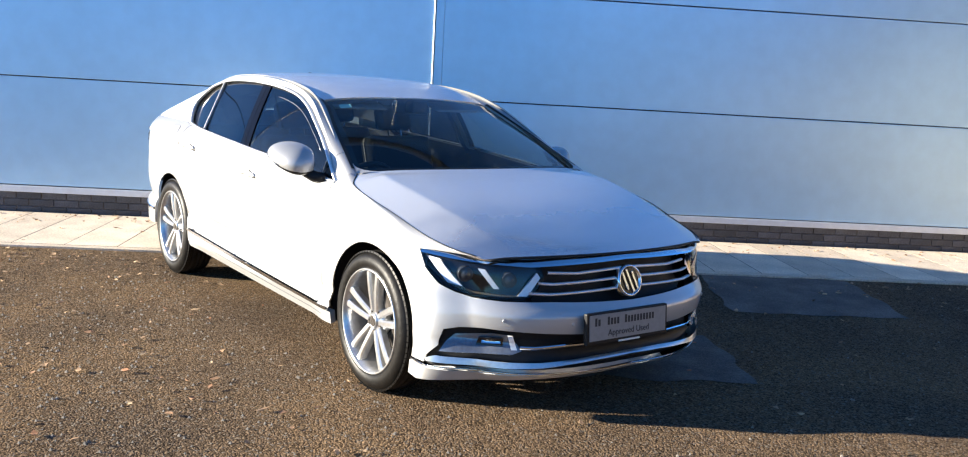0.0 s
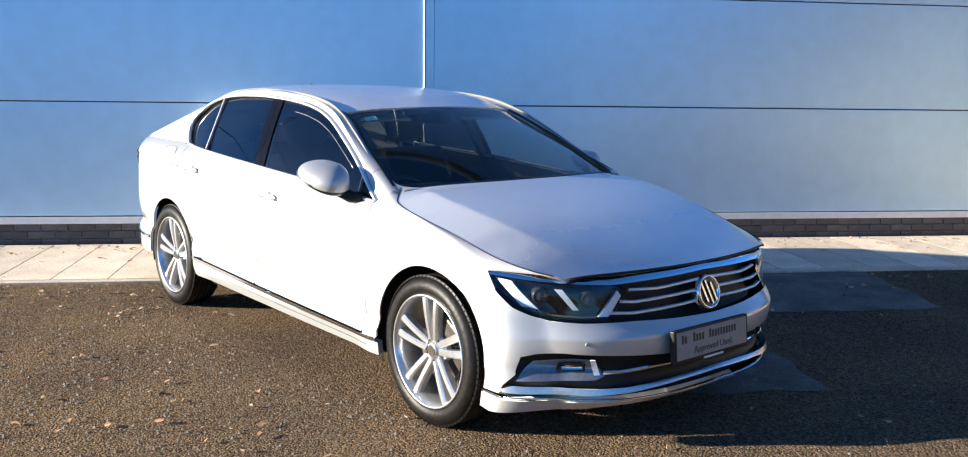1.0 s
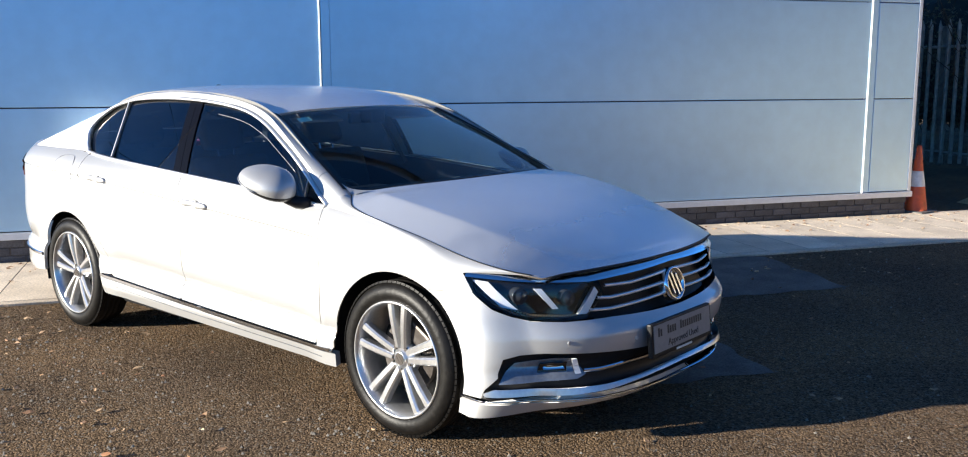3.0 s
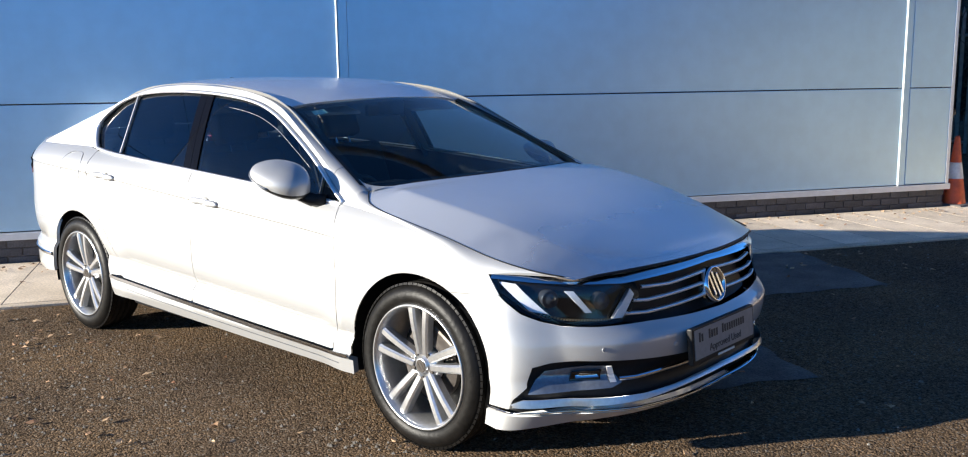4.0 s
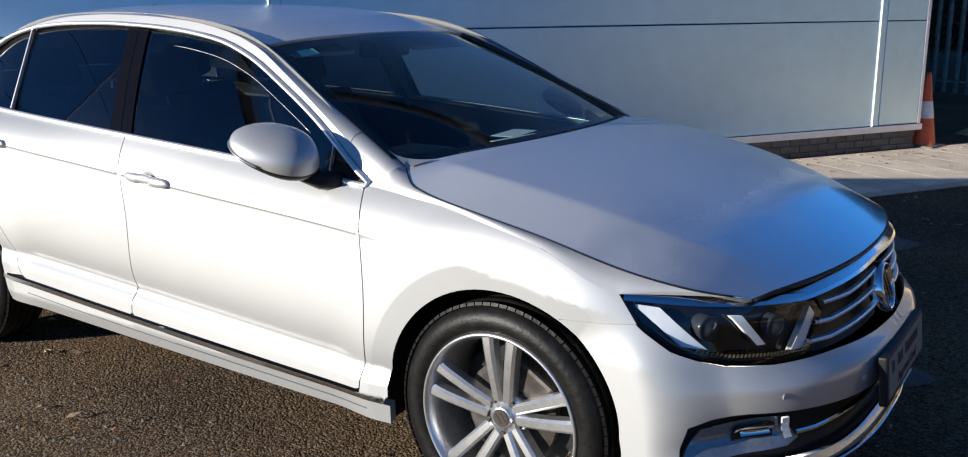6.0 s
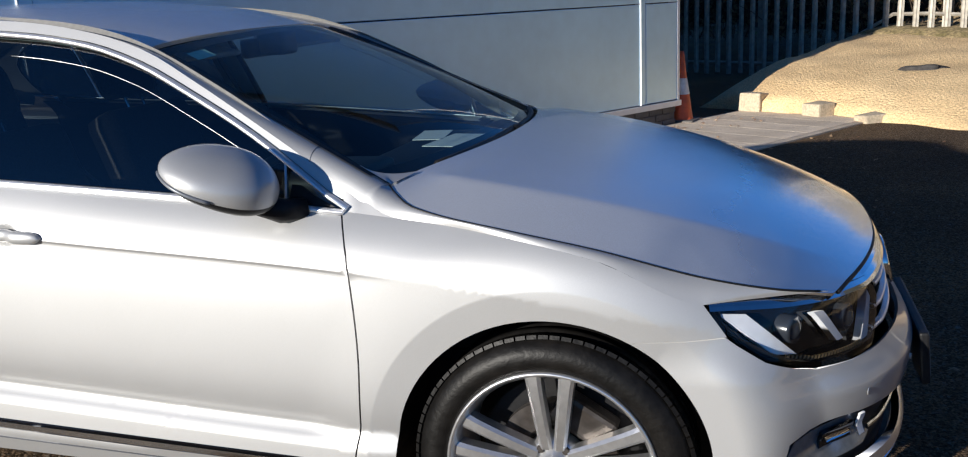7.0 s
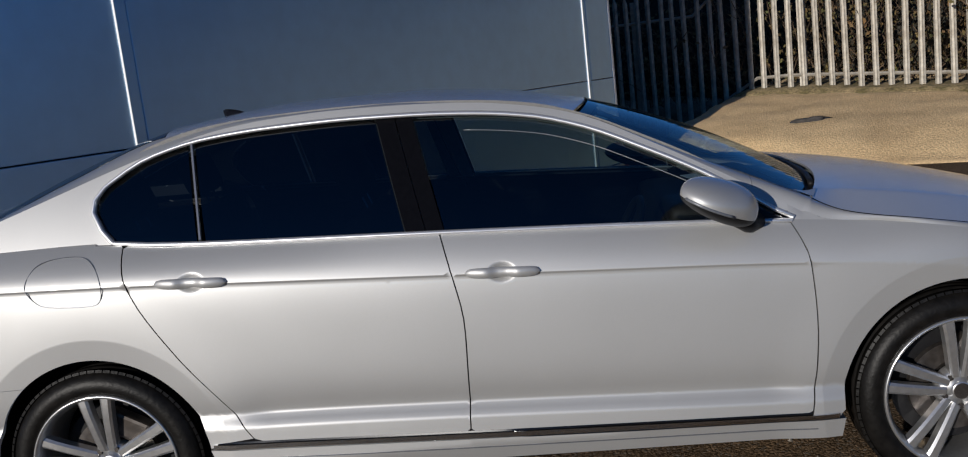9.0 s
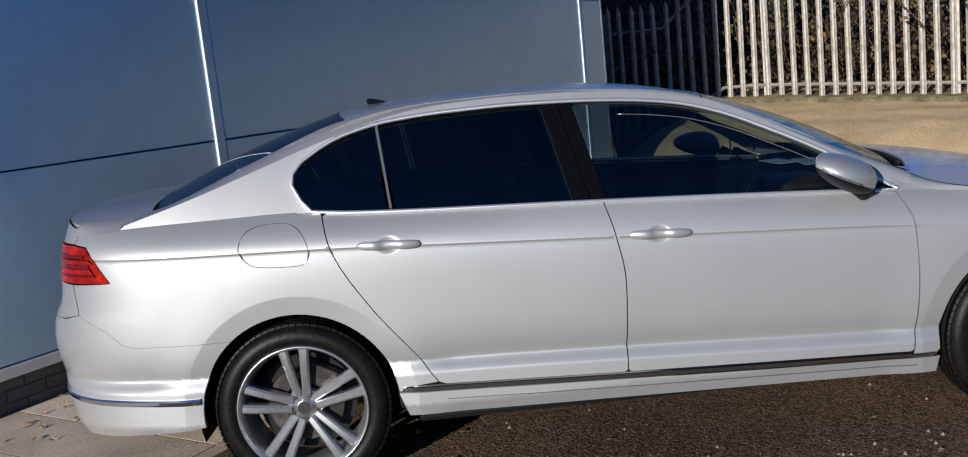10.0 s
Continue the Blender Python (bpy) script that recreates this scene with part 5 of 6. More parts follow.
    for side in (-1, 1):
        tail = [(ux(-0.66), 0.881), (ux(-0.740), 0.990), (ux(-0.765), 1.012), (ux(-0.84), 1.020), (ur(0.605), 1.022), (ur(0.605), 0.879)]
        tl = part("tail_lamp", panel_mesh("tail_lamp", tail, lambda a, b: skin(a, b, -0.004), RED, 0.02, 0.03, (side,)), RED, car, "red wraparound tail lamp")
        seg = [(ux(-0.715), 0.905), (ux(-0.775), 0.99), (ur(0.70), 0.99), (ur(0.70), 0.905)]
        part("lamp_segment", panel_mesh("lamp_segment", seg, lambda a, b: skin(a, b, -0.008), RED_DARK, 0.02, 0.006, (side,)), RED_DARK, tl, "dark red lamp section")
        for z0 in (0.918, 0.955):
            bar = [(ux(-0.725), z0), (ux(-0.74), z0 + 0.016), (ur(0.71), z0 + 0.018), (ur(0.71), z0 + 0.002)]
            part("lamp_bar", panel_mesh("lamp_bar", bar, lambda a, b: skin(a, b, -0.011), RED, 0.02, 0.004, (side,)), RED, tl, "bright red light bar")

    # underside, wheel housings, cabin
    bm = bmesh.new()
    add_box(bm, (0.42, -0.80, 0.20), (2.36, 0.80, 0.29), 0.02)
    add_box(bm, (-0.95, -0.58, 0.22), (0.42, 0.58, 0.42), 0.03)
    add_box(bm, (2.36, -0.58, 0.20), (3.40, 0.58, 0.50), 0.03)
    part("underbody", bm, BLACK, car, "dark underbody")
    for hub in (0.0, 2.791):
        for side in (-1, 1):
            bm = bmesh.new()
            a = [bm.verts.new((hub + 0.40 * math.cos(radians(t)), side * 0.862, 0.33 + 0.40 * math.sin(radians(t)))) for t in range(-16, 197, 6)]
            c = [bm.verts.new((hub + 0.40 * math.cos(radians(t)), side * 0.56, 0.33 + 0.40 * math.sin(radians(t)))) for t in range(-16, 197, 6)]
            for i in range(len(a) - 1):
                bm.faces.new((a[i], a[i + 1], c[i + 1], c[i]))
            bm.faces.new(c)
            part("wheel_housing", bm, BLACK, car, "black wheel housing liner")
            wheel(car, hub, side)
    cabin_inside(car)
    fin(car)
    wipers(car)
    plate(car)
    return car


def smooth_loop(pts, n=6):
    """A closed Catmull-Rom line through a few points."""
    out = []
    m = len(pts)
    for i in range(m):
        p0, p1, p2, p3 = (Vector(pts[(i + k) % m]) for k in (-1, 0, 1, 2))
        for j in range(n):
            t = j / n
            out.append(tuple(0.5 * ((2 * p1) + (p2 - p0) * t + (2 * p0 - 5 * p1 + 4 * p2 - p3) * t * t + (3 * p1 - p0 - 3 * p2 + p3) * t**3)))
    return out


def u_bar(parent, line, half, depth, mat, name, deep, label="", slope=0.0):
    """A bar laid round the body along (way, height) points, mirrored onto both sides."""
    us, zs = [p[0] for p in line], [p[1] for p in line]
    sign = 1 if us[-1] > us[0] else -1
    u = np.linspace(us[0], us[-1], 60)
    z = np.interp(u * sign, np.array(us) * sign, zs)
    bm = bmesh.new()
    rows = []
    for dz, dd in ((-half, depth), (-half, 0.0), (-half * 0.4, -0.003), (half * 0.4, -0.003), (half, 0.0), (half, depth)):
        q = skin(u, z, deep + dd + slope * (dz + half))
        q[:, 2] = z + dz
        rows.append(q)
    for side in (-1, 1):
        grid = [[bm.verts.new((r[0], r[1] * side, r[2])) for r in row] for row in rows]
        for a, b in zip(grid, grid[1:]):
            for i in range(len(u) - 1):
                bm.faces.new((a[i], a[i + 1], b[i + 1], b[i]))
    bmesh.ops.remove_doubles(bm, verts=bm.verts, dist=0.0002)
    bmesh.ops.recalc_face_normals(bm, faces=bm.faces)
    return part(name, bm, mat, parent, label)


def lamp_lower():
    """The lamp's lower edge from the outer corner to the grille."""
    return [(ux(3.20), 0.655), (ux(3.265), 0.612), (ux(3.33), 0.583), (uy(0.74), 0.566), (uy(0.64), 0.558), (uy(0.56), 0.558)]


def lamp_outline():
    return [(ux(3.138), 0.730), (ux(3.165), 0.688)] + lamp_lower() + [(uy(0.52), 0.588), (uy(0.475), 0.645), (uy(0.49), 0.680), (uy(0.54), 0.702), (uy(0.66), 0.712), (ux(3.32), 0.722), (ux(3.22), 0.731), (ux(3.16), 0.736)]


def headlamp(car, line, side):
    lamp = part("headlamp", panel_mesh("headlamp", line, lambda a, b: skin(a, b, 0.045), GLOSS, 0.025, -0.04, (side,)), GLOSS, car, "clear headlamp with bright light guides in a black housing")
    part("lamp_cover", panel_mesh("lamp_cover", line, lambda a, b: skin(a, b, 0.002), LENS, 0.025, 0.0, (side,)), LENS, lamp, "clear lamp cover")
    outer = [(ux(3.165), 0.712), (ux(3.23), 0.705), (ux(3.345), 0.600), (ux(3.29), 0.612)]
    middle = [(uy(0.730), 0.682), (uy(0.708), 0.680), (uy(0.655), 0.600), (uy(0.675), 0.600)]
    inner = [(uy(0.505), 0.672), (uy(0.488), 0.650), (uy(0.545), 0.572), (uy(0.585), 0.572)]
    for shape in (outer, middle, inner):
        part("light_guide", panel_mesh("light_guide", shape, lambda a, b: skin(a, b, 0.016), WHITE_LAMP, 0.015, 0.02, (side,)), WHITE_LAMP, lamp, "bright silver light guide")
    for u, z in ((uy(0.765), 0.650), (uy(0.62), 0.635)):
        p = skin(np.array([u]), np.array([z]), 0.030)[0] * np.array((1, side, 1))
        m = look(tuple(p), tuple(p + np.array((-1, -side * 0.5, 0.0))))
        bm = bmesh.new()
        add_lathe(bm, ((0.0, 0.018), (0.016, 0.014), (0.027, 0.004), (0.031, 0.008), (0.034, 0.0), (0.034, -0.03)), 24, m)
        part("projector", bm, SMOKE, lamp, "round projector lens", True)
    strip = lamp_lower()
    for i in range(24):
        t = 0.30 + 0.60 * i / 23
        u = strip[0][0] + (strip[-1][0] - strip[0][0]) * t
        z = float(np.interp(u, [p[0] for p in strip], [p[1] for p in strip])) + 0.010
        w = 0.0075
        part("indicator_cell", panel_mesh("indicator_cell", [(u, z), (u + w, z + 0.001), (u + w + 0.002, z + 0.008), (u + 0.002, z + 0.007)], lambda a, b: skin(a, b, 0.014), AMBER, 0.02, 0.006, (side,)), AMBER, lamp)


def handle(door, x, side):
    """A pull handle over its bowl."""
    z = float(char_line(x)) + 0.002
    u = ux(x)
    bm = bmesh.new()
    rings = []
    for i in range(25):
        t = -1 + 2 * i / 24
        h = 0.0165 * max(0.0, 1 - abs(t) ** 6) ** 0.5 + 0.001
        stand = 0.034 * (1 - 0.55 * abs(t) ** 3)
        p = skin(np.array([u + 0.118 * t]), np.array([z - 0.006 * t]), 0.0)[0]
        rings.append([bm.verts.new((p[0], (p[1] - 0.006 + stand * (0.62 + 0.38 * math.cos(k * math.pi / 5))) * side, p[2] + h * math.sin(k * math.pi / 5))) for k in range(10)])
    for a, b in zip(rings, rings[1:]):
        for k in range(10):
            bm.faces.new((a[k], a[(k + 1) % 10], b[(k + 1) % 10], b[k]))
    bm.faces.new(rings[0])
    bm.faces.new(rings[-1][::-1])
    bmesh.ops.recalc_face_normals(bm, faces=bm.faces)
    part("door_handle", bm, PAINT, door, "body-coloured pull handle", True)


def mirror(car, side):
    """A door mirror: a domed shell with a flat rear face, dark below, with signal strip, glass and foot; the far one is folded in."""
    if side < 0:
        centre, long, tall, fore = Vector((2.055, -0.942, 1.024)), Vector((-0.114, -0.059, 0.046)), Vector((0.022, -0.010, 0.058)), Vector((0.034, -0.092, -0.030))
    else:
        centre, long, tall, fore = Vector((1.985, 0.905, 1.005)), Vector((-0.125, 0.02, 0.02)), Vector((0, 0, 0.068)), Vector((0.02, 0.06, 0.02))

    def place(up, turn):
        # up: height angle, turn: round from the foot over the front to the tip
        cu, su = math.cos(up), math.sin(up)
        a, g = cu * math.cos(turn), cu * math.sin(turn)
        a = math.copysign(abs(a) ** 0.85, a)
        g = g if g > 0 else g * (0.40 + 1.0 * su)
        return centre + long * a + tall * math.copysign(abs(su) ** 0.9, su) * (1.0 if su > 0 else 0.82) * (1.02 - 0.30 * a) + fore * g

    nu, nt = 24, 48
    shell, lower = bmesh.new(), bmesh.new()
    for bm, lo, hi in ((shell, -0.12, math.pi / 2), (lower, -math.pi / 2, -0.12)):
        grid = [[bm.verts.new(place(lo + (hi - lo) * i / nu, 2 * math.pi * j / nt)) for j in range(nt)] for i in range(nu + 1)]
        for i in range(nu):
            for j in range(nt):
                bm.faces.new((grid[i][j], grid[i][(j + 1) % nt], grid[i + 1][(j + 1) % nt], grid[i + 1][j]))
        bmesh.ops.remove_doubles(bm, verts=bm.verts, dist=0.0003)
        bmesh.ops.recalc_face_normals(bm, faces=bm.faces)
    m = part("door_mirror", shell, PAINT, car, "silver door mirror with a dark lower shell", True)
    part("lower_shell", lower, BLACK, m, "black lower shell", True)
    bm = bmesh.new()
    add_tube(bm, [tuple(place(-0.09, 0.25 + 1.3 * j / 14) + fore * 0.02) for j in range(15)], 0.0045, 6)
    part("signal_strip", bm, GREY, m, "grey signal lamp strip", True)
    bm = bmesh.new()
    bm.faces.new([bm.verts.new(centre - fore * 0.41 + long * (0.50 * math.cos(k * math.pi / 20)) + tall * (0.42 * math.sin(k * math.pi / 20))) for k in range(40)])
    part("mirror_glass", bm, CHROME, m, "mirror glass")
    bm = bmesh.new()
    add_tube(bm, [(2.20, side * 0.822, 0.930), (2.16, side * 0.865, 0.935), (2.12, side * 0.905, 0.962)], [0.028, 0.030, 0.028], 10, 0.9)
    part("mirror_foot", bm, BLACK, m, "black mirror foot", True)


def wheel(car, hub, side):
    """Five twin-spoke alloy wheel with its tyre and brake."""
    m = pose(hub, side * 0.793, 0.328, -90 * side * -1 if side < 0 else -90, 0, 0)
    if "tyre" not in WHEEL_MESHES:
        bm = bmesh.new()
        # the wheel's axis is z, its outer face at +z
        add_lathe(bm, ((0.246, 0.080), (0.249, 0.096), (0.256, 0.103), (0.272, 0.109), (0.290, 0.109), (0.306, 0.102), (0.318, 0.090), (0.326, 0.076), (0.329, 0.058), (0.3225, 0.055), (0.3225, 0.048), (0.3305, 0.046), (0.3315, 0.022), (0.324, 0.020), (0.324, 0.012), (0.332, 0.010),
                       (0.332, -0.010), (0.324, -0.012), (0.324, -0.020), (0.3315, -0.022), (0.3305, -0.046), (0.3225, -0.048), (0.3225, -0.055), (0.329, -0.058), (0.318, -0.090), (0.285, -0.108), (0.247, -0.101), (0.230, -0.090)), 96)
        WHEEL_MESHES["tyre"] = mesh_of(bm, "tyre", TYRE, True)
        bm = bmesh.new()
        for k in range(78):
            a = 2 * math.pi * k / 78
            mm = Matrix.Rotation(a, 4, "Z") @ Matrix.Translation((0.3235, 0, 0.073)) @ Matrix.Rotation(radians(24), 4, "Y")
            add_box(bm, (-0.006, -0.0112, -0.018), (0.0030, 0.0112, 0.016), 0.0, mm)
        WHEEL_MESHES["tread_edge"] = mesh_of(bm, "tread_edge", TYRE)
        bm = bmesh.new()
        add_lathe(bm, ((0.2505, 0.096), (0.2495, 0.103), (0.245, 0.106), (0.241, 0.103), (0.237, 0.093), (0.231, 0.084), (0.226, 0.06), (0.220, 0.0), (0.226, -0.09)), 72)
        WHEEL_MESHES["wheel"] = mesh_of(bm, "wheel", SATIN, True)
        bm = bmesh.new()
        for sgn in (-1, 1):
            rings = []
            for i in range(9):
                t = i / 8
                r = 0.045 + 0.188 * t
                off = sgn * (0.016 + 0.024 * t)
                w = 0.0150 + 0.003 * t + 0.010 * max(0, t - 0.85)
                z = 0.066 + 0.016 * math.sin(t * math.pi * 0.55)
                ring = []
                for y, h in ((-w, -0.03), (-w, 0.0), (-w * 0.55, 0.007), (w * 0.55, 0.007), (w, 0.0), (w, -0.03)):
                    ring.append(bm.verts.new((r, off + y, z + h)))
                rings.append(ring)
            for a, b in zip(rings, rings[1:]):
                for k in range(6):
                    bm.faces.new((a[k], b[k], b[(k + 1) % 6], a[(k + 1) % 6]))
            bm.faces.new(rings[0])
            bm.faces.new(rings[-1][::-1])
        bmesh.ops.recalc_face_normals(bm, faces=bm.faces)
        WHEEL_MESHES["spoke"] = mesh_of(bm, "spoke", SATIN)
        bm = bmesh.new()
        add_lathe(bm, ((0.0, 0.076), (0.028, 0.076), (0.031, 0.073), (0.032, 0.066), (0.060, 0.062), (0.070, 0.050), (0.072, 0.02)), 40)
        WHEEL_MESHES["hub"] = mesh_of(bm, "hub", SATIN, True)
        bm = bmesh.new()
        add_lathe(bm, ((0.0, 0.0785), (0.024, 0.0785), (0.026, 0.076)), 28)
        for x, turn in ((-0.008, 20), (0.008, 20)):
            add_box(bm, (-0.002, -0.016, 0.0785), (0.002, 0.016, 0.080), 0.0, Matrix.Translation((x, 0, 0)) @ Matrix.Rotation(radians(turn), 4, "Z"))
        WHEEL_MESHES["hub_cap"] = mesh_of(bm, "hub_cap", IRON)
        bm = bmesh.new()
        add_lathe(bm, ((0.0, 0.014), (0.009, 0.014), (0.010, 0.0)), 6)
        WHEEL_MESHES["wheel_bolt"] = mesh_of(bm, "wheel_bolt", IRON)
        bm = bmesh.new()
        add_lathe(bm, ((0.07, 0.010), (0.085, 0.022), (0.145, 0.022), (0.146, 0.0), (0.07, 0.0)), 60)
        WHEEL_MESHES["brake_disc"] = mesh_of(bm, "brake_disc", IRON)
        WHEEL_MESHES["brake_caliper"] = mesh_of(box((0.085, -0.075, -0.01), (0.165, 0.075, 0.045), 0.012), "brake_caliper", IRON)
        bm = bmesh.new()
        add_lathe(bm, ((0.0, -0.02), (0.19, -0.02)), 32)
        WHEEL_MESHES["back_plate"] = mesh_of(bm, "back_plate", BLACK)
    w = part("wheel", WHEEL_MESHES["wheel"], SATIN, car, "five twin-spoke silver alloy wheel")
    w.matrix_world = Matrix.Translation((hub, side * 0.785, 0.330)) @ Matrix.Rotation(radians(90 if side < 0 else -90), 4, "X") @ Matrix.Rotation(radians(18 + (0 if hub > 1 else 3)), 4, "Z")
    part("tyre", WHEEL_MESHES["tyre"], TYRE, w, "black rubber tyre")
    part("tread_edge", WHEEL_MESHES["tread_edge"], TYRE, w)
    for k in range(5):
        s = part("spoke", WHEEL_MESHES["spoke"], SATIN, w)
        s.rotation_euler = (0, 0, radians(72 * k))
        bolt = part("wheel_bolt", WHEEL_MESHES["wheel_bolt"], IRON, w)
        bolt.location = (0.052 * math.cos(radians(72 * k + 36)), 0.052 * math.sin(radians(72 * k + 36)), 0.056)
    part("hub", WHEEL_MESHES["hub"], SATIN, w)
    part("hub_cap", WHEEL_MESHES["hub_cap"], IRON, w, "dark hub cap with a plain mark")
    part("brake_disc", WHEEL_MESHES["brake_disc"], IRON, w)
    c = part("brake_caliper", WHEEL_MESHES["brake_caliper"], IRON, w)
    c.rotation_euler = (0, 0, radians(40))
    part("back_plate", WHEEL_MESHES["back_plate"], BLACK, w)


WHEEL_MESHES = {}


def badge(car):
    """The round badge on the grille, as a plain mark."""
    m = Matrix.Translation((3.585, 0, 0.618)) @ Matrix.Rotation(radians(90 - 14), 4, "Y") @ Matrix.Rotation(radians(90), 4, "Z")
    bm = bmesh.new()
    add_lathe(bm, ((0.0, 0.0), (0.058, 0.0), (0.060, 0.006), (0.064, 0.013), (0.069, 0.013), (0.074, 0.005), (0.074, -0.03)), 48, m)
    b = part("badge", bm, CHROME, car, "round chrome badge with plain slanting bars", True)
    bm = bmesh.new()
    add_lathe(bm, ((0.0, 0.003), (0.060, 0.003)), 40, m)
    part("badge_field", bm, GLOSS, b, "dark field of the badge")
    for x, y, turn, half in ((-0.030, 0.0, 20, 0.044), (0.0, 0.0, 20, 0.056), (0.030, 0.0, 20, 0.044)):
        bm = box((-0.0055, -half, 0.002), (0.0055, half, 0.011), 0.002, m @ Matrix.Translation((x, y, 0)) @ Matrix.Rotation(radians(turn), 4, "Z"))
        part("badge_bar", bm, CHROME, b)


def plate(car):
    """The dealer's show plate under the grille."""
    m = Matrix.Translation((3.669, -0.07, 0.443)) @ Matrix.Rotation(radians(90 - 5), 4, "Y") @ Matrix.Rotation(radians(90), 4, "Z")
    holder = part("show_plate", box((-0.250, -0.070, -0.02), (0.250, 0.070, 0.004), 0.006, m), BLACK, car, "black-framed grey show plate with lettering")
    part("plate_face", box((-0.236, -0.052, 0.003), (0.236, 0.061, 0.0065), 0.001, m), BOARD, holder)
    x = -0.205
    for w in (0.055, 0.085, 0.20):
        n = int(w / 0.019)
        for k in range(n):
            h = 0.017 if k else 0.021
            part("lettering_bar", box((x + 0.019 * k, 0.012, 0.006), (x + 0.019 * k + 0.012, 0.012 + 2 * h * 0.85, 0.0075), 0.0, m), INK, holder)
        x += w + 0.020
    text = bpy.data.curves.new("plate_text", "FONT")
    text.body, text.size, text.align_x, text.extrude = "Approved Used", 0.040, "CENTER", 0.0006
    ob = new("plate_text", text)
    dg = bpy.context.evaluated_depsgraph_get()
    me = bpy.data.meshes.new_from_object(ob.evaluated_get(dg))
    bpy.data.objects.remove(ob)
    me.materials.clear()
    me.materials.append(INK)
    me.transform(m @ Matrix.Translation((0, -0.036, 0.0072)))
    part("plate_lettering", me, INK, holder, "black lettering")
    part("maker_bar", box((-0.06, -0.070, 0.003), (0.07, -0.062, 0.006), 0.0, m), PAPER, holder)


def fin(car):
    bm = bmesh.new()
    rows = []
    for i in range(9):
        t = i / 8
        x = 0.29 + 0.09 * (1 - t)
        h = 0.028 * (1 - (1 - t) ** 2) * (1.0 if t < 0.9 else 0.85)
        z = 1.424 + 0.05 * (x - 0.29)
        w = 0.014 * (0.4 + 0.6 * t)
        rows.append([bm.verts.new(p) for p in ((x, -w, z), (x - 0.3 * h, -w * 0.3, z + h), (x - 0.3 * h, w * 0.3, z + h), (x, w, z))])
    for a, b in zip(rows, rows[1:]):
        for k in range(3):
            bm.faces.new((a[k], a[k + 1], b[k + 1], b[k]))
    bm.faces.new(rows[-1])
    part("roof_aerial", bm, GLOSS, car, "dark shark-fin roof aerial", True)


def wipers(car):
    """The black scuttle and the two parked wipers."""
    def scuttle(s, q):
        k = np.abs(q)
        x = 2.385 + 0.135 * (1 - k**2.2) + 0.055 * (s - 0.5)
        z = 0.966 + 0.026 * (1 - k**2) - 0.012 * s
        return np.stack((x, q * 0.745, z), -1)

    part("scuttle", sheet("scuttle", scuttle, 5, 31, BLACK), BLACK, car, "black scuttle panel")
    for y0, y1 in ((-0.55, 0.05), (0.0, 0.62)):
        bm = bmesh.new()
        pts = []
        for i in range(9):
            y = y0 + (y1 - y0) * i / 8
            k = abs(y) / 0.745
            pts.append((2.378 + 0.135 * (1 - k**2.2) - 0.01 * i / 8, y, 0.982 + 0.018 * (1 - k**2)))
        add_tube(bm, pts, 0.010, 6)
        part("wiper", bm, BLACK, car, "black parked wiper", True)


def seat(car, x, y, wide, name):
    bm = bmesh.new()
    add_box(bm, (x - 0.05, y - wide, 0.36), (x + 0.48, y + wide, 0.56), 0.05)
    s = part(name, bm, CLOTH, car, "dark upholstered seat", True)
    m = Matrix.Translation((x, y, 0.50)) @ Matrix.Rotation(radians(-20), 4, "Y")
    part("backrest", box((-0.13, -wide, 0.0), (0.02, wide, 0.60), 0.05, m), CLOTH, s, "", True)
    for yy in ((0,) if wide < 0.3 else (-0.38, 0.38)):
        part("headrest", box((-0.10, yy - 0.13, 0.645), (0.0, yy + 0.13, 0.82), 0.04, m), CLOTH, s, "", True)
        for k in (-0.05, 0.05):
            bm = bmesh.new()
            a, b = m @ Vector((-0.05, yy + k, 0.58)), m @ Vector((-0.05, yy + k, 0.68))
            add_tube(bm, [tuple(a), tuple(b)], 0.006, 6)
            part("headrest_rod", bm, CHROME, s)


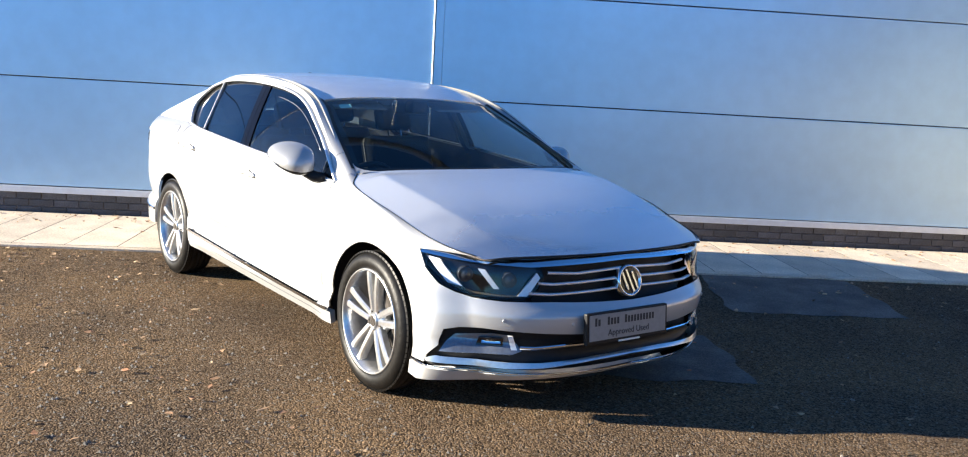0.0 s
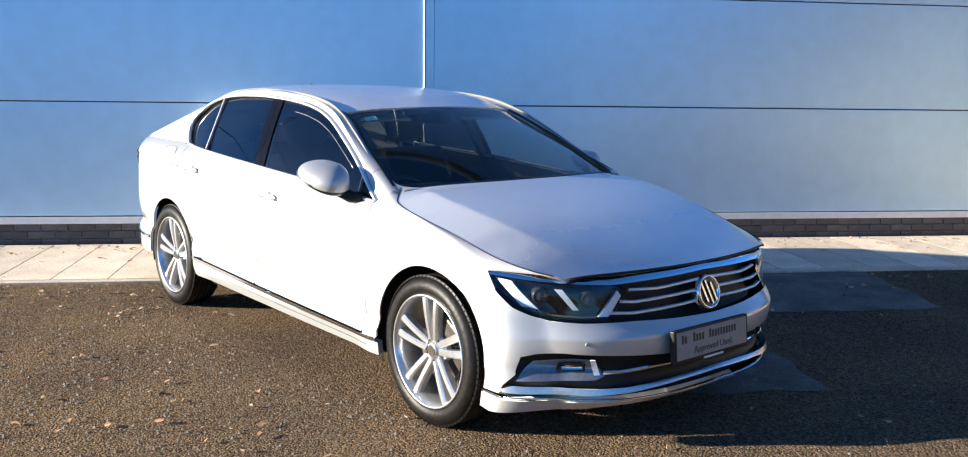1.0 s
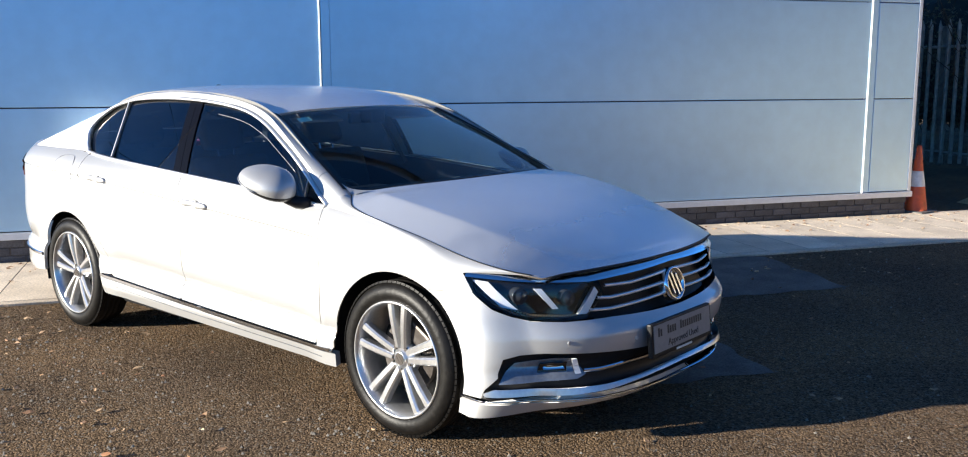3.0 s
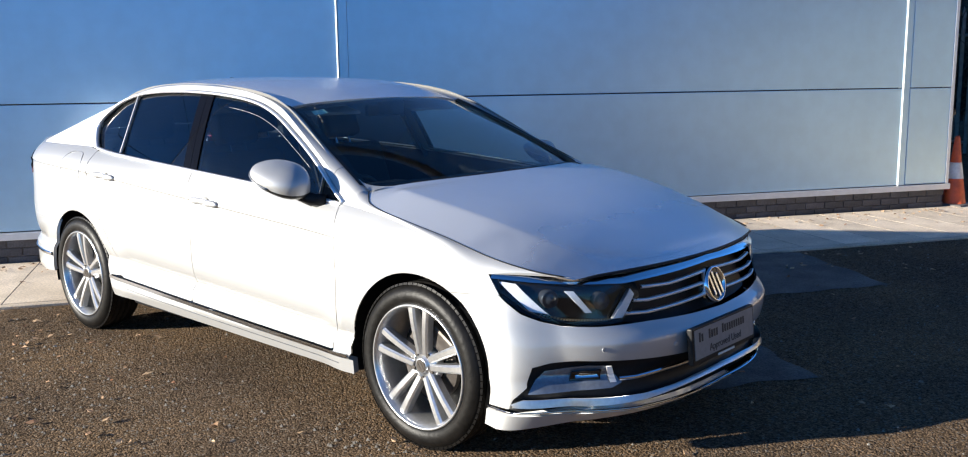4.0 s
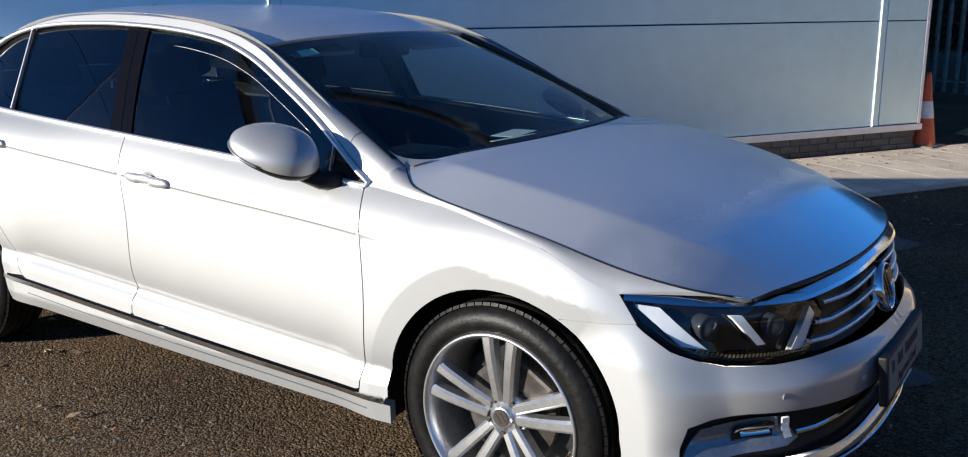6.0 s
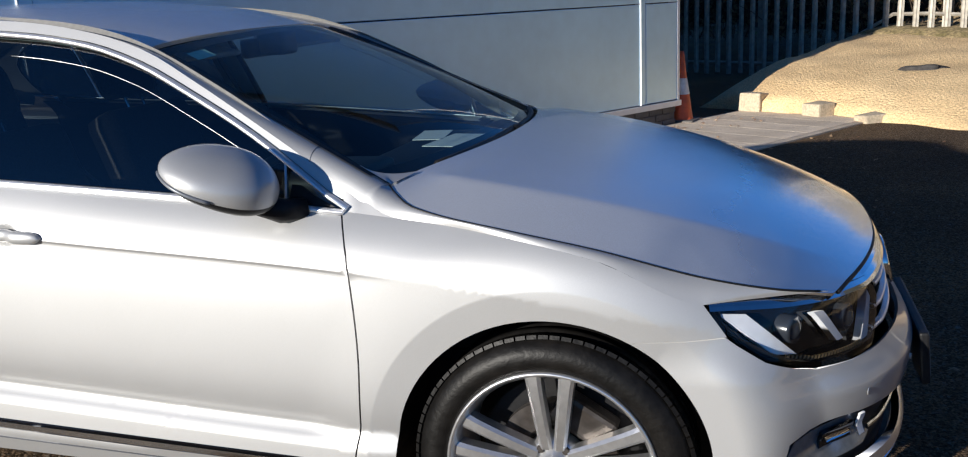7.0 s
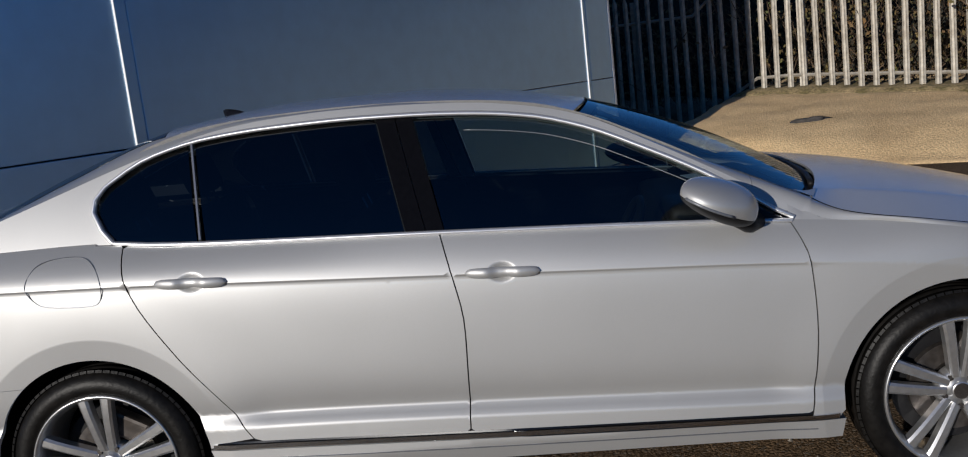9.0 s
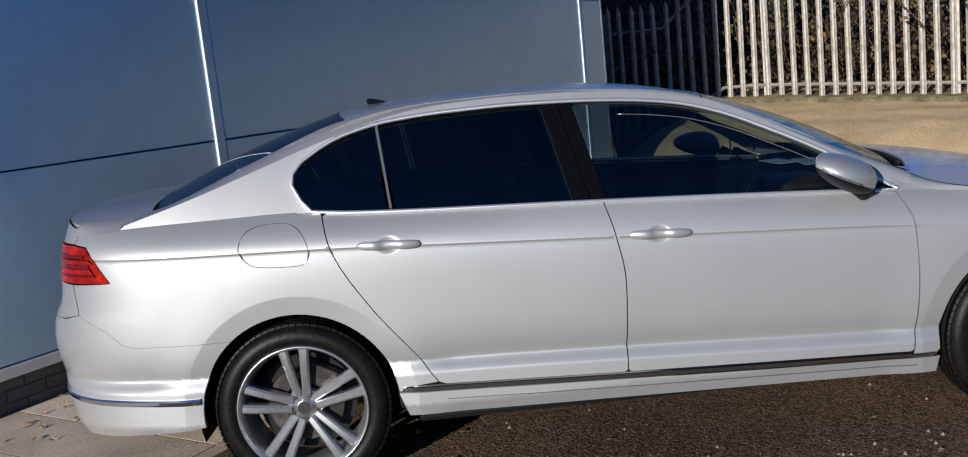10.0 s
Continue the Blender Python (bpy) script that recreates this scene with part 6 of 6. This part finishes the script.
def cabin_inside(car):
    for y in (-0.37, 0.37):
        seat(car, 1.15, y, 0.25, "front_seat")
    seat(car, 0.30, 0.0, 0.62, "rear_seat")
    bm = bmesh.new()
    for a, b in (((1.98, -0.74, 0.62), (2.30, 0.74, 0.90)), ((2.25, -0.70, 0.70), (2.48, 0.70, 0.945))):
        add_box(bm, a, b, 0.05)
    d = part("dashboard", bm, BLACK, car, "dark dashboard", True)
    part("instrument_hood", box((1.97, -0.52, 0.88), (2.2, -0.20, 0.955), 0.03), BLACK, d, "", True)
    part("console", box((1.3, -0.11, 0.3), (2.05, 0.11, 0.60), 0.04), BLACK, car, "", True)
    bm = bmesh.new()
    m = Matrix.Translation((1.81, -0.37, 0.80)) @ Matrix.Rotation(radians(-66), 4, "Y")
    ring = [m @ Vector((0.185 * math.cos(a), 0.185 * math.sin(a), 0)) for a in np.linspace(0, 2 * math.pi, 41)[:-1]]
    add_tube(bm, [tuple(p) for p in ring], 0.016, 8, 1.0, True)
    w = part("steering_wheel", bm, BLACK, car, "black steering wheel", True)
    part("wheel_boss", box((-0.06, -0.10, -0.05), (0.05, 0.10, 0.01), 0.03, m), BLACK, w, "", True)
    for a in (0, 180, 265):
        part("wheel_spoke", box((0.04, -0.018, -0.015), (0.18, 0.018, 0.0), 0.004, m @ Matrix.Rotation(radians(a + 90), 4, "Z")), BLACK, w)
    part("parcel_shelf", box((-0.52, -0.62, 0.985), (0.08, 0.62, 1.01), 0.006), CLOTH, car)
    part("headlining", box((0.3, -0.50, 1.345), (1.45, 0.50, 1.36), 0.004), PALE, car, "pale headlining")
    for side in (-1, 1):
        band = [(x, float(glass_top(x)) - 0.012) for x in np.linspace(2.26, 0.15, 36)] + [(x, float(glass_top(x)) + 0.045) for x in np.linspace(0.15, 2.26, 36)]
        part("roof_lining_rail", panel_mesh("roof_lining_rail", band, lambda a, b: cabin(a, b, 0.030), PALE, 0.03, 0.0, (side,)), PALE, car, "pale lining of the window frame and pillar")
        band = [(1.08, 1.0), (1.205, 0.99), (1.125, 1.345), (1.0, 1.355)]
        part("pillar_lining", panel_mesh("pillar_lining", band, lambda a, b: cabin(a, b, 0.034), PALE, 0.04, 0.0, (side,)), PALE, car, "pale pillar lining")
        bm = bmesh.new()
        add_tube(bm, [tuple(p) for p in cabin(np.array((1.06, 1.10, 1.16)), np.array((1.30, 1.14, 0.95)), 0.045) * np.array((1, side, 1))], 0.022, 6, 0.15, False, (0, 1, 0))
        part("seat_belt", bm, CLOTH, car, "dark hanging seat belt")
    bm = box((1.66, -0.12, 1.245), (1.69, 0.12, 1.305), 0.012)
    r = part("rear_view_mirror", bm, BLACK, car, "black rear-view mirror", True)
    part("mirror_stem", box((1.68, -0.05, 1.25), (1.78, 0.05, 1.325), 0.015), BLACK, r, "", True)
    for x, y, wide, deep, turn in ((2.19, 0.16, 0.21, 0.10, 8), (2.30, 0.05, 0.26, 0.11, -6)):
        part("dash_paper", box((-deep / 2, -wide / 2, 0.958), (deep / 2, wide / 2, 0.960), 0.0, Matrix.Translation((x, y, 0)) @ Matrix.Rotation(radians(turn), 4, "Z")), PAPER, car, "pale paper lying on the dashboard")
    for y in (-0.37, 0.37):
        m = Matrix.Translation((1.70, y, 1.272)) @ Matrix.Rotation(radians(14), 4, "Y")
        part("sun_visor", box((-0.16, -0.19, -0.012), (0.0, 0.19, 0.004), 0.006, m), PALE, car, "", True)
    bm = bmesh.new()
    add_box(bm, (0.35, -0.78, 0.28), (2.35, 0.78, 0.33))
    add_box(bm, (-0.05, -0.66, 0.30), (0.0, 0.66, 0.99))
    part("cabin_floor", bm, CLOTH, car, "dark carpet and bulkhead")


build_car()
